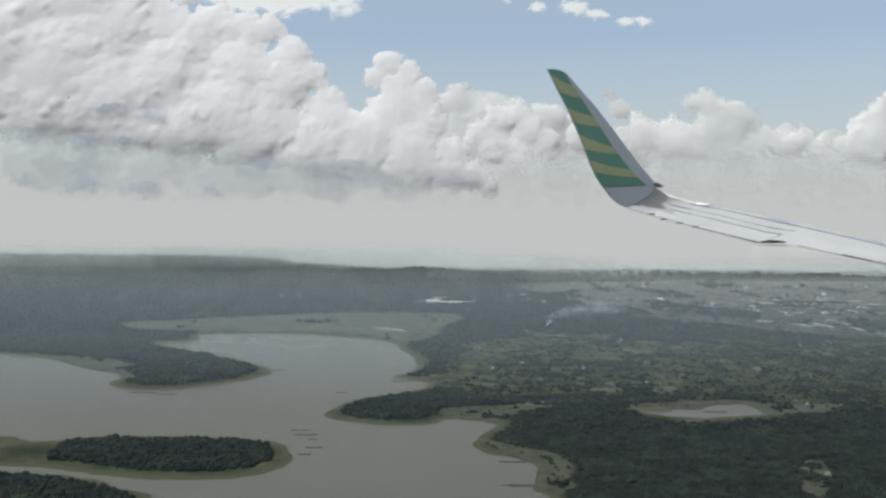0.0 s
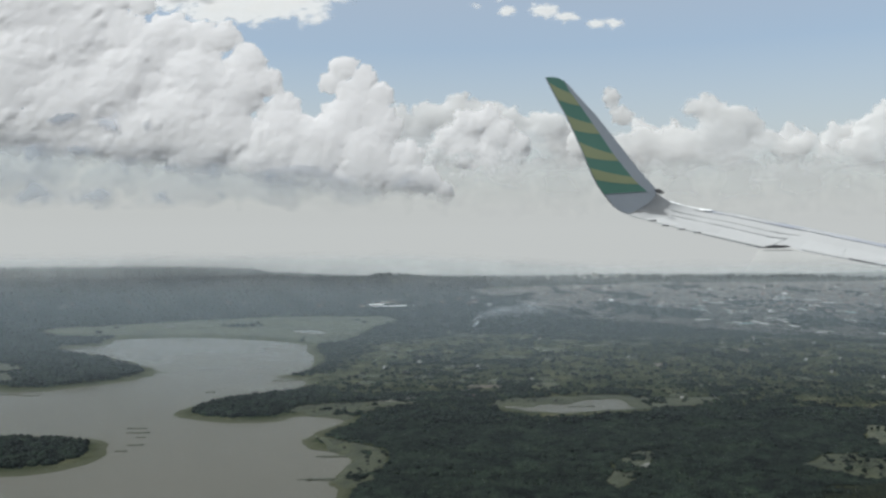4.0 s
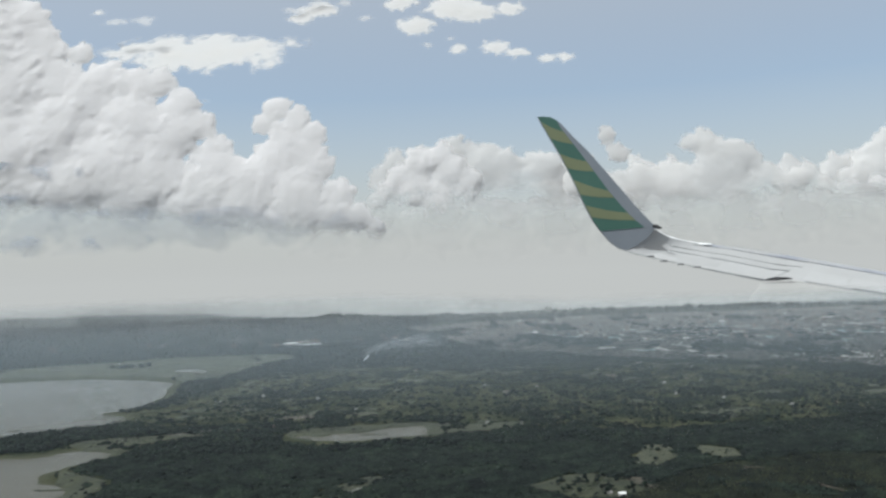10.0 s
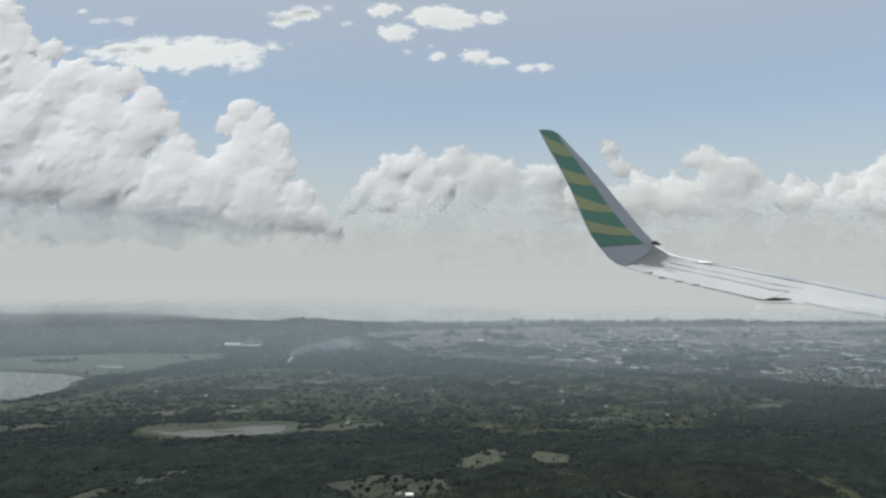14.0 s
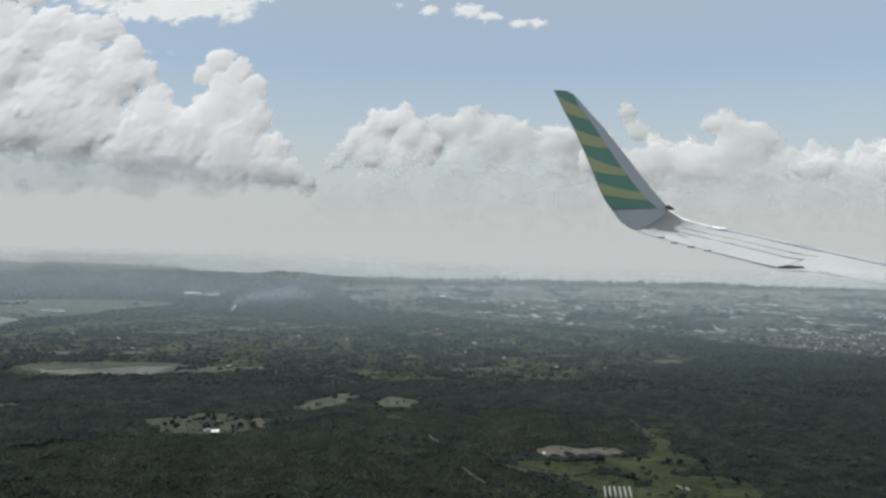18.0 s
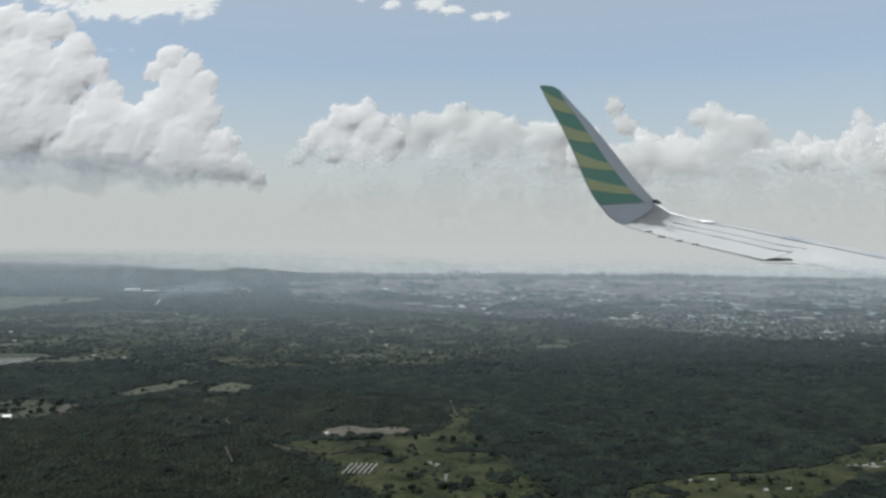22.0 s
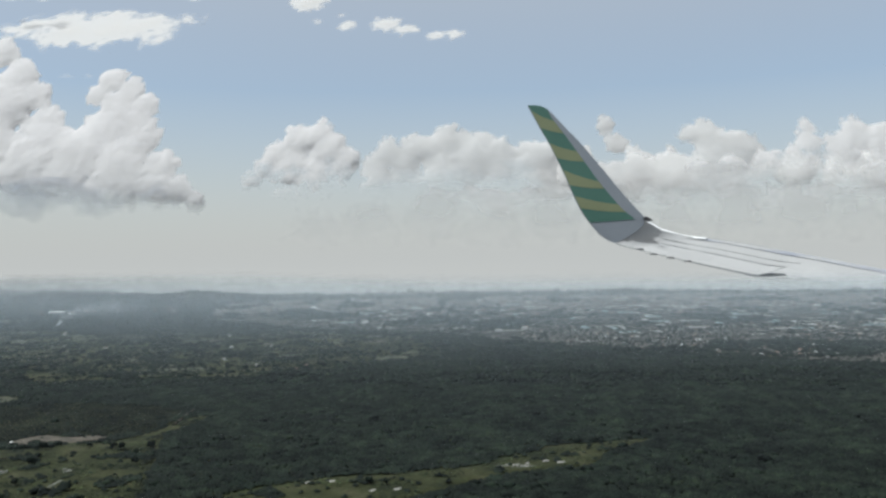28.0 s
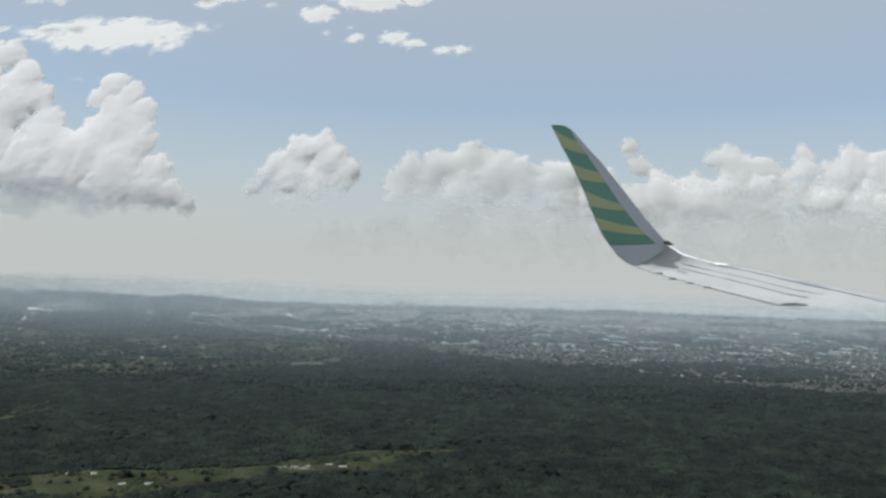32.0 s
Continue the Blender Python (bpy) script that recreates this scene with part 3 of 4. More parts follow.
def cloud(name, lobes, y, mat, label, base, cell, edge, relief=0.6, flat=1.0, knobs=30, warp=0.35, seed=1, group="", fade=14.0, melt=0.22, swell=1.0, lean=0.45, under=0.0, slope=0.0, puffs=0.0):
    """Heaped billows: lobes that carry knobs and these smaller ones, swelling to the front and to the back, with a thin ragged rim."""
    rng = np.random.default_rng(seed)
    balls = []
    for x, z, r in lobes:
        r = r * swell
        balls.append((x, z, r * 0.9, 0.0))
        for _ in range(knobs):
            a, q = rng.uniform(0, 6.283), rng.uniform(0.15, 1.0) ** 0.5
            kx, kz, kr = x + math.cos(a) * q * r * 0.85, z + math.sin(a) * q * r * 0.85 * flat, r * rng.uniform(0.14, 0.36)
            balls.append((kx, kz, kr, r * 0.85 * math.sqrt(max(0.0, 1 - q * q))))
            for _ in range(2):
                b = rng.uniform(0, 6.283)
                balls.append((kx + math.cos(b) * kr * 0.8, kz + math.sin(b) * kr * 0.8 * flat, kr * rng.uniform(0.3, 0.5), r * 0.85 * math.sqrt(max(0.0, 1 - q * q)) + kr * 0.5))
    most = max(r for _, _, r in lobes)
    xs = np.arange(min(b[0] - b[2] for b in balls) - 12 * cell - warp * most, max(b[0] + b[2] for b in balls) + 12 * cell + warp * most, cell)
    zs = np.arange(max(base - 2 * fade, min(b[1] - b[2] for b in balls) - 8 * cell), max(b[1] + b[2] * flat for b in balls) + 12 * cell + warp * most, cell)
    gx, gz = np.meshgrid(xs, zs)
    wx = gx + warp * most * (grain2(gx, gz, most * 0.7, seed) - 0.5) + warp * 0.5 * most * (grain2(gx, gz, most * 0.22, seed + 3, 2) - 0.5)
    wz = gz + warp * most * (grain2(gx, gz, most * 0.7, seed + 7) - 0.5) + warp * 0.5 * most * (grain2(gx, gz, most * 0.22, seed + 9, 2) - 0.5)
    near, deep = np.full(gx.shape, -1e9), np.zeros(gx.shape)
    for x, z, r, off in balls:
        i0, i1 = np.searchsorted(xs, (x - r - most, x + r + most))
        j0, j1 = np.searchsorted(zs, (z - r * flat - most, z + r * flat + most))
        q = (wx[j0:j1, i0:i1] - x) ** 2 + ((wz[j0:j1, i0:i1] - z) / flat) ** 2
        near[j0:j1, i0:i1] = np.maximum(near[j0:j1, i0:i1], r - np.sqrt(q))
        deep[j0:j1, i0:i1] = np.maximum(deep[j0:j1, i0:i1], np.where(q < r * r, off * (1 - q / (r * r)) ** 0.5 + (r - q / r) * (0.6 if off else 1.0), 0))
    deep = 0.27 * smeared(deep, cell * 1.5, cell) + 0.73 * smeared(deep, most * melt, cell)
    if puffs:
        flat_grid = np.stack([gx, gz, np.zeros_like(gx)], -1)
        lumps = sum(np.abs(2 * grain3(flat_grid / w + 0.37 * w, seed + 31 + k) - 1) * w for k, w in enumerate((34.0, 17.0, 8.5, 4.2)))
        deep = deep + puffs * lumps * np.clip(near / (2 * edge), 0, 1)
        near = near + 0.12 * (lumps - 20)
    drift = grain2(gx, gz * 2.0, most * 1.3, seed + 15, 4) - 0.5
    floor_ = base + slope * np.maximum(-175 - gx, 0)
    near = np.minimum(near, edge * ((gz - floor_) / fade + 1.6 * drift))
    cover = np.clip(near / edge, -2, 3)
    n, k = len(xs), len(zs)
    i = (np.arange(k - 1)[:, None] * n + np.arange(n - 1)).ravel()
    mark = pieces(((cover[:-1, :-1] > -0.8) | (cover[1:, 1:] > -0.8))).ravel()
    parts, sizes = np.unique(mark[mark > 0], return_counts=True)
    ob = None
    for number, size in zip(parts, sizes):
        if size < 0.04 * sizes.max() or size < 60:
            continue
        j = i[mark == number]
        tris = np.concatenate([np.stack([j, j + 1, j + n + 1], 1), np.stack([j, j + n + 1, j + n], 1)])
        used, back = np.unique(tris, return_inverse=True)
        back = back.reshape(-1, 3)
        flatx, flatz, fd, fc = (g.ravel()[used] for g in (gx, gz, deep, cover))
        low = np.maximum(base + slope * np.maximum(-175 - flatx, 0) + 60 - flatz, 0) if slope else np.maximum(base + 2.2 * fade - flatz, 0)
        tilt = lean * (flatz - gz.mean()) + (0.42 * low * low / 60 if slope else under * low * low / (2.2 * fade))
        front = np.stack([flatx, y + tilt - relief * fd, flatz], -1)
        rear = np.stack([flatx, y + tilt + 0.5 * relief * fd + 0.02, flatz], -1)
        ob = array_object(name, np.concatenate([front, rear]), np.concatenate([back, back[:, ::-1] + len(used)]), mat, True)
        layer = ob.data.attributes.new("cover", "FLOAT", "POINT")
        layer.data.foreach_set("value", np.concatenate([fc, fc - 1.3]).astype(np.float32))
        tagged(ob, label, "cloud", group=group)
    return ob


TOWER = ((-350, 343, 27), (-318, 326, 26), (-372, 322, 22), (-335, 300, 34), (-292, 300, 26), (-300, 270, 34), (-345, 262, 40), (-285, 245, 34), (-255, 205, 30), (-222, 168, 26), (-198, 150, 20), (-262, 165, 40), (-315, 205, 50), (-375, 225, 48), (-320, 160, 50), (-390, 170, 55))
SHOULDER = ((-440, 270, 38), (-415, 240, 40), (-465, 318, 30), (-450, 210, 55), (-500, 352, 40), (-510, 300, 52), (-540, 240, 62), (-470, 175, 55), (-540, 395, 32), (-575, 395, 38), (-575, 330, 60), (-620, 405, 40), (-668, 455, 28), (-640, 380, 48), (-600, 265, 70), (-560, 200, 55))
MASS = ((-722, 455, 40), (-700, 400, 50), (-745, 480, 45), (-790, 515, 60), (-690, 320, 75), (-770, 400, 80), (-840, 440, 95), (-660, 225, 65), (-760, 280, 85), (-740, 215, 60), (-860, 320, 110), (-860, 560, 80), (-930, 480, 110), (-960, 590, 110), (-950, 350, 130), (-1040, 430, 130), (-850, 240, 90), (-1050, 590, 120))
SHEET = ((-825, 568, 26), (-754, 573, 36), (-660, 583, 42), (-564, 587, 48), (-481, 580, 42), (-397, 578, 30), (-696, 548, 36), (-613, 540, 38), (-530, 529, 36), (-446, 525, 30), (-640, 560, 70), (-560, 558, 78), (-490, 556, 68), (-720, 562, 50))
SMALL = ((-336, 644, 30), (-373, 621, 24), (-167, 666, 30), (-132, 598, 33), (-58, 640, 42), (-10, 626, 42), (63, 635, 26), (30, 538, 26), (72, 521, 21), (-49, 535, 18), (132, 505, 18), (167, 509, 18), (-801, 652, 14))
WISPS = ((-758, 626, 20), (-701, 630, 22), (-384, 641, 20), (-335, 657, 20), (-282, 661, 16), (-59, 562, 14), (-107, 550, 11), (-237, 620, 16), (-590, 434, 9), (-545, 432, 8))
BANKF = ((-370, 600, 80), (-300, 690, 90), (-200, 655, 100), (-120, 700, 90), (-340, 500, 100), (-210, 560, 84), (-190, 440, 90), (43, 739, 112), (-52, 692, 102), (186, 642, 144), (346, 624, 128), (537, 607, 144), (57, 515, 160), (312, 448, 144), (-106, 456, 102), (567, 414, 160))
BANKD = ((947, 843, 70), (1010, 730, 80))
BANKE = ((1482, 729, 112), (1625, 679, 129), (1720, 663, 96), (1560, 568, 145), (1273, 506, 129), (1400, 441, 145), (1114, 540, 96), (1846, 502, 129), (2004, 500, 129), (2130, 403, 129), (954, 445, 145), (794, 510, 129), (1685, 375, 161), (2352, 497, 129), (2543, 560, 193), (2413, 305, 129), (2861, 716, 257), (3015, 460, 289))
CUMULUS = cloud_material("cumulus", 1.0, 1.3, 0.05, (0.85, 0.83, 0.835), 0.42)
FLAT_CLOUD = cloud_material("flat_cloud", 0.9, 2.2, 0.035, (0.7, 0.685, 0.675), 0.2)
WISP = cloud_material("wisp", 0.5, 3.0, 0.04, (0.7, 0.685, 0.675), 0.2)
FAR_CLOUD = cloud_material("far_cumulus", 0.95, 0.3, 0.008, (0.885, 0.868, 0.858), 0.38)
SMOKE_WHITE = cloud_material("dense_smoke", 0.6, 2.0, 0.9, (0.66, 0.68, 0.7))
STRATUS = cloud_material("stratus", 0.3, 2.5, 0.008, (0.47, 0.5, 0.56))
SHELF = ((-885, 273, 36), (-822, 270, 41), (-751, 264, 39), (-687, 257, 29), (-631, 251, 20), (-863, 217, 28), (-792, 212, 33), (-720, 209, 25), (-591, 189, 21), (-526, 182, 25), (-452, 173, 22), (-378, 158, 17), (-303, 146, 12), (-656, 182, 21), (-864, 156, 33), (-777, 144, 33), (-689, 141, 33), (-592, 139, 28), (-518, 145, 22))
SHELF_GREY = cloud_material("stratus_shelf", 0.5, 2.2, 0.012, (0.43, 0.465, 0.53), 0.3)
cloud("stratus", SHELF, 1228, SHELF_GREY, "blue-grey stratus shelf at the foot of the cumulus", 112, 3.0, 22, 0.15, 0.5, knobs=10, warp=0.8, seed=33, fade=22)
cloud("stratus", ((-664, 170, 87), (-545, 158, 95), (-426, 160, 95), (-331, 160, 71), (-251, 158, 48), (-823, 174, 111), (-743, 142, 95), (-584, 144, 79)), 1235, STRATUS, "thin grey-blue stratus below the cumulus", 120, 4.0, 34, 0.2, 0.4, knobs=8, warp=0.7, seed=31, fade=24)
cloud("cumulus_cloud", TOWER + SHOULDER + MASS, 1343, CUMULUS, "towering white cumulus cloud with soft grey base", 118, 2.2, 4.0, 0.4, seed=3, fade=34, swell=0.94, warp=0.13, melt=0.12, under=0.0, slope=0.12, knobs=36, puffs=0.13)
cloud("flat_cloud", SHEET, 1785, FLAT_CLOUD, "ragged flat white cloud high in blue sky", 470, 2.6, 40, 0.05, 0.5, seed=7, swell=1.5, warp=0.8, melt=0.5, lean=1.2)
for k, (a, b) in enumerate(((0, 2), (2, 4), (4, 7), (7, 9), (9, 10), (10, 12), (12, 13))):
    cloud("small_cloud", SMALL[a:b], 1785 - 0.6 * (660 - SMALL[a][1]), FLAT_CLOUD, "small white puff of cloud in blue sky", 400, 1.8, 15, 0.12, 0.65, seed=20 + k, group="small clouds", swell=1.4, warp=0.7, melt=0.4, lean=1.0)
for k, (a, b) in enumerate(((0, 2), (2, 4), (4, 5), (5, 6), (6, 7), (7, 8), (8, 9), (9, 10))):
    cloud("small_cloud", WISPS[a:b], 1785 - 0.6 * (660 - WISPS[a][1]), WISP, "thin wisp of cloud in blue sky", 300, 1.8, 16, 0.06, 0.5, seed=60 + k, group="small clouds", swell=1.4, warp=0.9, melt=0.4, lean=1.0)
HEADS = ((-215, 220, 20), (-190, 244, 24), (-170, 271, 28), (-127, 295, 36), (-94, 302, 30), (-73, 275, 36), (-138, 243, 36), (-95, 221, 36), (-41, 251, 32), (-165, 185, 17), (-128, 179, 24), (-63, 189, 28))
TOWERS = ((540, 183, 26), (582, 187, 27), (637, 191, 31), (684, 207, 29), (702, 255, 17), (697, 228, 27), (747, 217, 34), (772, 240, 31), (814, 227, 37), (856, 256, 37), (867, 332, 29), (863, 294, 34), (907, 310, 51), (905, 217, 59), (805, 184, 34), (738, 177, 29))
cloud("cumulus_bank", HEADS, 1620, CUMULUS, "white cumulus heads between the tower and the bank", 190, 2.2, 9.0, 0.4, seed=17, fade=60, swell=1.25, warp=0.4, melt=0.3, knobs=14, puffs=0.15)
cloud("cumulus_bank", TOWERS, 1325, CUMULUS, "white cumulus towers beyond the wing", 170, 2.2, 8.0, 0.4, seed=18, fade=50, swell=1.05, warp=0.35, melt=0.25, knobs=16, puffs=0.15)
cloud("cumulus_bank", BANKF, 4790, FAR_CLOUD, "distant bank of white cumulus above the haze", 430, 8.0, 24, 0.34, seed=9, fade=170, swell=1.15, warp=0.5, lean=0.2)
BANKLOW = ((62, 334, 178), (320, 318, 178), (579, 318, 178), (837, 334, 178), (1096, 349, 178), (1355, 332, 178), (1615, 315, 194), (1875, 313, 178), (2135, 312, 178), (2396, 294, 194), (2656, 324, 226), (2916, 354, 259))
BANKTOP = ((672, 578, 113), (1123, 605, 97), (1284, 572, 113), (1992, 569, 113), (2250, 535, 129), (2346, 598, 97))
cloud("cumulus_bank", BANKLOW, 4730, FAR_CLOUD, "low hazy row of white cumulus", 330, 9.0, 40, 0.03, seed=14, fade=190, swell=1.1, warp=0.5, lean=0.2)
cloud("cumulus_bank", BANKTOP, 4870, FAR_CLOUD, "rising white heads of the cumulus bank", 420, 8.0, 22, 0.3, seed=15, fade=150, swell=1.15, warp=0.5, lean=0.2)
VEIL = tuple((-700 + 330 * k, 250 + 40 * (k % 3), 230) for k in range(12))
VEIL_WHITE = cloud_material("bank_veil", 0.32, 1.0, 0.005, (0.86, 0.84, 0.83), 0.4)
cloud("cumulus_bank", VEIL, 4690, VEIL_WHITE, "soft pale veil under the cumulus bank", 150, 10.0, 150, 0.0, 0.9, knobs=2, warp=0.9, seed=44, fade=200, lean=0.1)
cloud("small_cloud", BANKD, 4940, FAR_CLOUD, "small white puff above the cloud bank", 500, 5.0, 18, 0.16, seed=40, group="small clouds", swell=1.0, warp=0.5, lean=0.2)
cloud("cumulus_bank", BANKE, 4800, FAR_CLOUD, "distant heaped cumulus bank behind the wing", 400, 8.0, 24, 0.34, seed=12, fade=170, swell=1.2, warp=0.5, lean=0.2)

# ---- haze: thin sheets across the view imitating air haze, denser and paler with distance ----
def haze_sheet(y, most, seed):
    """A tall thin veil that winds across the lowland."""
    x = np.linspace(-2200, 2200, 90)
    bend = y + 0.09 * y * (grain2(x, x * 0 + seed * 40.0, 210.0, seed) - 0.5)
    verts = [(a, b, -3 if y < 1450 else -62) for a, b in zip(x, bend)] + [(a, b, 64) for a, b in zip(x, bend)]
    town_top = min(48, 12 + 132 * max(0, 1 - (y + 32) / 1560)) if y < 1450 else 27
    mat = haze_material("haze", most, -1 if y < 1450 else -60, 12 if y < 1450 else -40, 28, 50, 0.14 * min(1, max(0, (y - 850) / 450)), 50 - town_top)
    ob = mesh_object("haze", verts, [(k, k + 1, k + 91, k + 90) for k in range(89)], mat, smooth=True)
    tagged(ob, "thin pale blue sheet imitating distance haze over the lowland", "haze", kind="backdrop")


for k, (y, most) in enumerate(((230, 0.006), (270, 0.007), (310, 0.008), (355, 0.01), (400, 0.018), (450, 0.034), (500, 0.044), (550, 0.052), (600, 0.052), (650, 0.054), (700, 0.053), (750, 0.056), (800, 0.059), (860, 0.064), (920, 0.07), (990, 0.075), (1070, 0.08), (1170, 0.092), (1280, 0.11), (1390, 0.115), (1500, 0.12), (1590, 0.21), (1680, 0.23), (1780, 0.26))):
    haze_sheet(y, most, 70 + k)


# ---- the wing ----
def loft(name, near, far, thick, mat, parent, label=""):
    """A panel between two edges, with thickness and a rounded nose."""
    near, far = [Vector(p) for p in near], [Vector(p) for p in far]
    verts, faces = [], []
    for a, b in zip(near, far):
        for s, h in ((0.0, 0.0), (0.25, 0.5), (0.6, 0.9), (0.88, 0.7), (1.0, 0.0), (0.88, -0.6), (0.5, -0.8), (0.2, -0.35)):
            verts.append(a.lerp(b, s) + Vector((0, 0, h * thick)))
    n = len(near)
    for i in range(n - 1):
        for k in range(8):
            j = (k + 1) % 8
            faces.append((i * 8 + k, i * 8 + j, (i + 1) * 8 + j, (i + 1) * 8 + k))
    faces += [tuple(range(8)), tuple((n - 1) * 8 + k for k in reversed(range(8)))]
    ob = mesh_object(name, verts, faces, mat, parent, label, True)
    ob.data.set_sharp_from_angle(angle=0.7)
    return ob


def slab(name, outline, depth, mat, parent, label=""):
    """A flat plate standing across the view, with thickness."""
    n = len(outline)
    verts = [tuple(p) for p in outline] + [(p[0], p[1] + depth, p[2]) for p in outline]
    faces = [tuple(range(n)), tuple(range(2 * n - 1, n - 1, -1))] + [(i, (i + 1) % n, n + (i + 1) % n, n + i) for i in range(n)]
    return mesh_object(name, verts, faces, mat, parent, label)


TRAIL = ((908, 4402, 163), (969, 4380, 144), (1064, 4350, 117), (1160, 4330, 92), (1302, 4330, 56), (1464, 4330, 18), (1585, 4330, -11), (1738, 4330, -12), (1962, 4310, -59), (2165, 4300, -99), (2549, 4280, -178), (3036, 4260, -276))
LEAD = ((1061, 4430, 285), (1167, 4500, 233), (1290, 4560, 209), (1410, 4600, 193), (1561, 4600, 173), (1733, 4600, 140), (1863, 4600, 114), (1992, 4600, 88), (2165, 4600, 52), (2337, 4600, 17), (2747, 4600, -66), (3286, 4600, -174))


def build_wing():
    wing = tagged(empty("aircraft_wing"), "white airliner wing with upturned green and yellow striped winglet", "aircraft wing")
    wing.location.z = -18
    tip = [(470, 886), (503, 887), (538, 882), (570, 866), (593, 844)]
    right = [(659, 770), (729, 696), (850, 548), (966, 401), (1046, 312), (1064, 295)]
    foot = [(1052, 262), (1016, 229), (965, 196), (908, 169)]
    left = [(871, 183), (828, 214), (775, 279), (740, 329), (703, 403), (646, 541), (583, 676), (525, 780)]
    winglet = slab("winglet", [(x, 4402, z) for x, z in tip + right + foot + left], 16, WING_GREY, wing, "grey edge and foot of the winglet")
    inner = [(587, 826), (642, 752), (728, 631), (815, 504), (873, 428), (945, 342), (1008, 289)]
    lx, lz = np.array([(778, 274)] + left[3:] + [tip[0]], float).T
    ix, iz = np.array(inner[::-1] + [(572, 862)], float).T
    zs = np.linspace(276, 882, 50)
    edge = [(float(np.interp(z, lz, lx)) + 2, z) for z in zs]
    slab("winglet_face", [(x, 4400.4, z) for x, z in tip[:3] + [(570, 864)] + inner + edge], 1.3, GREEN, winglet, "green face of the winglet")
    for lt, rt, lb, rb in ((858, 803, 770, 738), (688, 644, 612, 591), (550, 486, 471, 450), (415, 366, 351, 327)):
        pts = []
        for s, w in [(q / 8, 0) for q in range(9)] + [(q / 8, 1) for q in range(8, -1, -1)]:
            z = (lb + (rb - lb) * s if w else lt + (rt - lt) * s) - 5 * math.sin(3.14 * s)
            a, b = float(np.interp(z, lz, lx)) + 3, float(np.interp(z, iz, ix)) - 1
            pts.append((a + (b - a) * s, 4399.8, z))
        slab("stripe", pts, 0.5, YELLOW, winglet, "slanting yellow-green stripe")
    loft("wing_box", TRAIL, LEAD, 7, WING_PAINT, wing, "pale grey wing surface")
    loft("leading_edge", ((1094, 4560, 276), (1162, 4560, 229), (1247, 4560, 204), (1333, 4560, 193), (1408, 4560, 188)),
         ((1097, 4590, 301), (1181, 4590, 247), (1278, 4590, 217), (1353, 4590, 202), (1424, 4590, 193)), 3, WING_BRIGHT, wing, "bright bare metal leading edge")
    flap = loft("flap", ((1408, 4150, -152), (1572, 4150, -211), (1785, 4150, -290), (2081, 4150, -382), (2462, 4150, -505), (2946, 4150, -662)),
         ((1570, 4300, -21), (1725, 4300, -19), (1952, 4290, -64), (2154, 4280, -104), (2543, 4270, -183), (3028, 4250, -282)), 9, FLAP_PAINT, wing, "lowered pale grey flap")
    loft("flap_track_fairing", ((1563, 4100, -403), (1568, 4100, -447), (1741, 4100, -442), (1895, 4100, -419), (2011, 4100, -382)),
         ((1581, 4130, -402), (1698, 4130, -316), (1805, 4130, -296), (1911, 4130, -336), (2030, 4130, -379)), 10, WING_GREY, flap, "pointed grey flap track fairing")
    near, far = [Vector(p) for p in TRAIL], [Vector(p) for p in LEAD]

    def on(u, v):
        """A place on the wing's upper skin: u along the span, v from the trailing edge forward."""
        i = min(int(u), 10)
        a, b = near[i].lerp(near[i + 1], u - i), far[i].lerp(far[i + 1], u - i)
        return a.lerp(b, v) + Vector((0, 0, 7 * float(np.interp(v, (0, 0.25, 0.6, 0.88, 1), (0, 0.5, 0.9, 0.7, 0)))))

    def panel(name, rim_, lift, mat, label=""):
        """A plate on the skin, by its rim in span and depth."""
        pts = []
        for (u0, v0), (u1, v1) in zip(rim_, rim_[1:] + rim_[:1]):
            n = max(1, int(3 * abs(u1 - u0)))
            pts += [on(u0 + (u1 - u0) * k / n, v0 + (v1 - v0) * k / n) for k in range(n)]
        n = len(pts)
        mesh_object(name, [tuple(p) for p in pts] + [(p[0], p[1], p[2] + lift) for p in pts], [tuple(range(n, 2 * n))] + [(i, (i + 1) % n, n + (i + 1) % n, n + i) for i in range(n)], mat, wing, label)

    def strip(name, u0, u1, v0, v1, wide, lift, mat, label=""):
        panel(name, [(u0, v0), (u1, v1), (u1, v1 + wide), (u0, v0 + wide)], lift, mat, label)
    panel("aileron", [(1.2, 0.02), (6.2, 0.02), (6.5, 0.36), (2.0, 0.4)], 1.0, AILERON, "pale aileron along the trailing edge")
    strip("panel_gap", 1.9, 6.6, 0.41, 0.37, 0.02, 1.5, WING_LINE, "thin grey gap ahead of the aileron")
    strip("panel_gap", 1.6, 6.9, 0.6, 0.55, 0.008, 1.4, WING_LINE, "thin grey skin joint")
    panel("panel_gap", [(6.2, 0.02), (6.24, 0.02), (6.6, 0.39), (6.54, 0.39)], 1.5, WING_LINE, "thin grey gap at the aileron's end")
    for u0, u1 in ((7.2, 8.2), (8.25, 9.2), (9.25, 10.1)):
        panel("spoiler", [(u0, 0.05), (u1, 0.05), (u1 + 0.05, 0.42), (u0 + 0.05, 0.44)], 1.4, AILERON, "pale spoiler panel lying flat")
    strip("flap_gap", 7.3, 8.9, 0.012, 0.012, 0.018, 2.2, WING_LINE, "grey gap between spoilers and flap")
    strip("flap_gap", 8.4, 10.9, 0.012, 0.012, 0.05, 2.4, WING_DARK, "dark gap between spoilers and flap")
    strip("trailing_edge", 0.1, 6.6, 0.0, 0.0, 0.022, 1.6, WING_LINE, "thin grey trailing edge")
    strip("front_joint", 3.0, 10.9, 0.86, 0.78, 0.13, 1.4, WING_BLUE, "blue-grey slat along the leading edge")
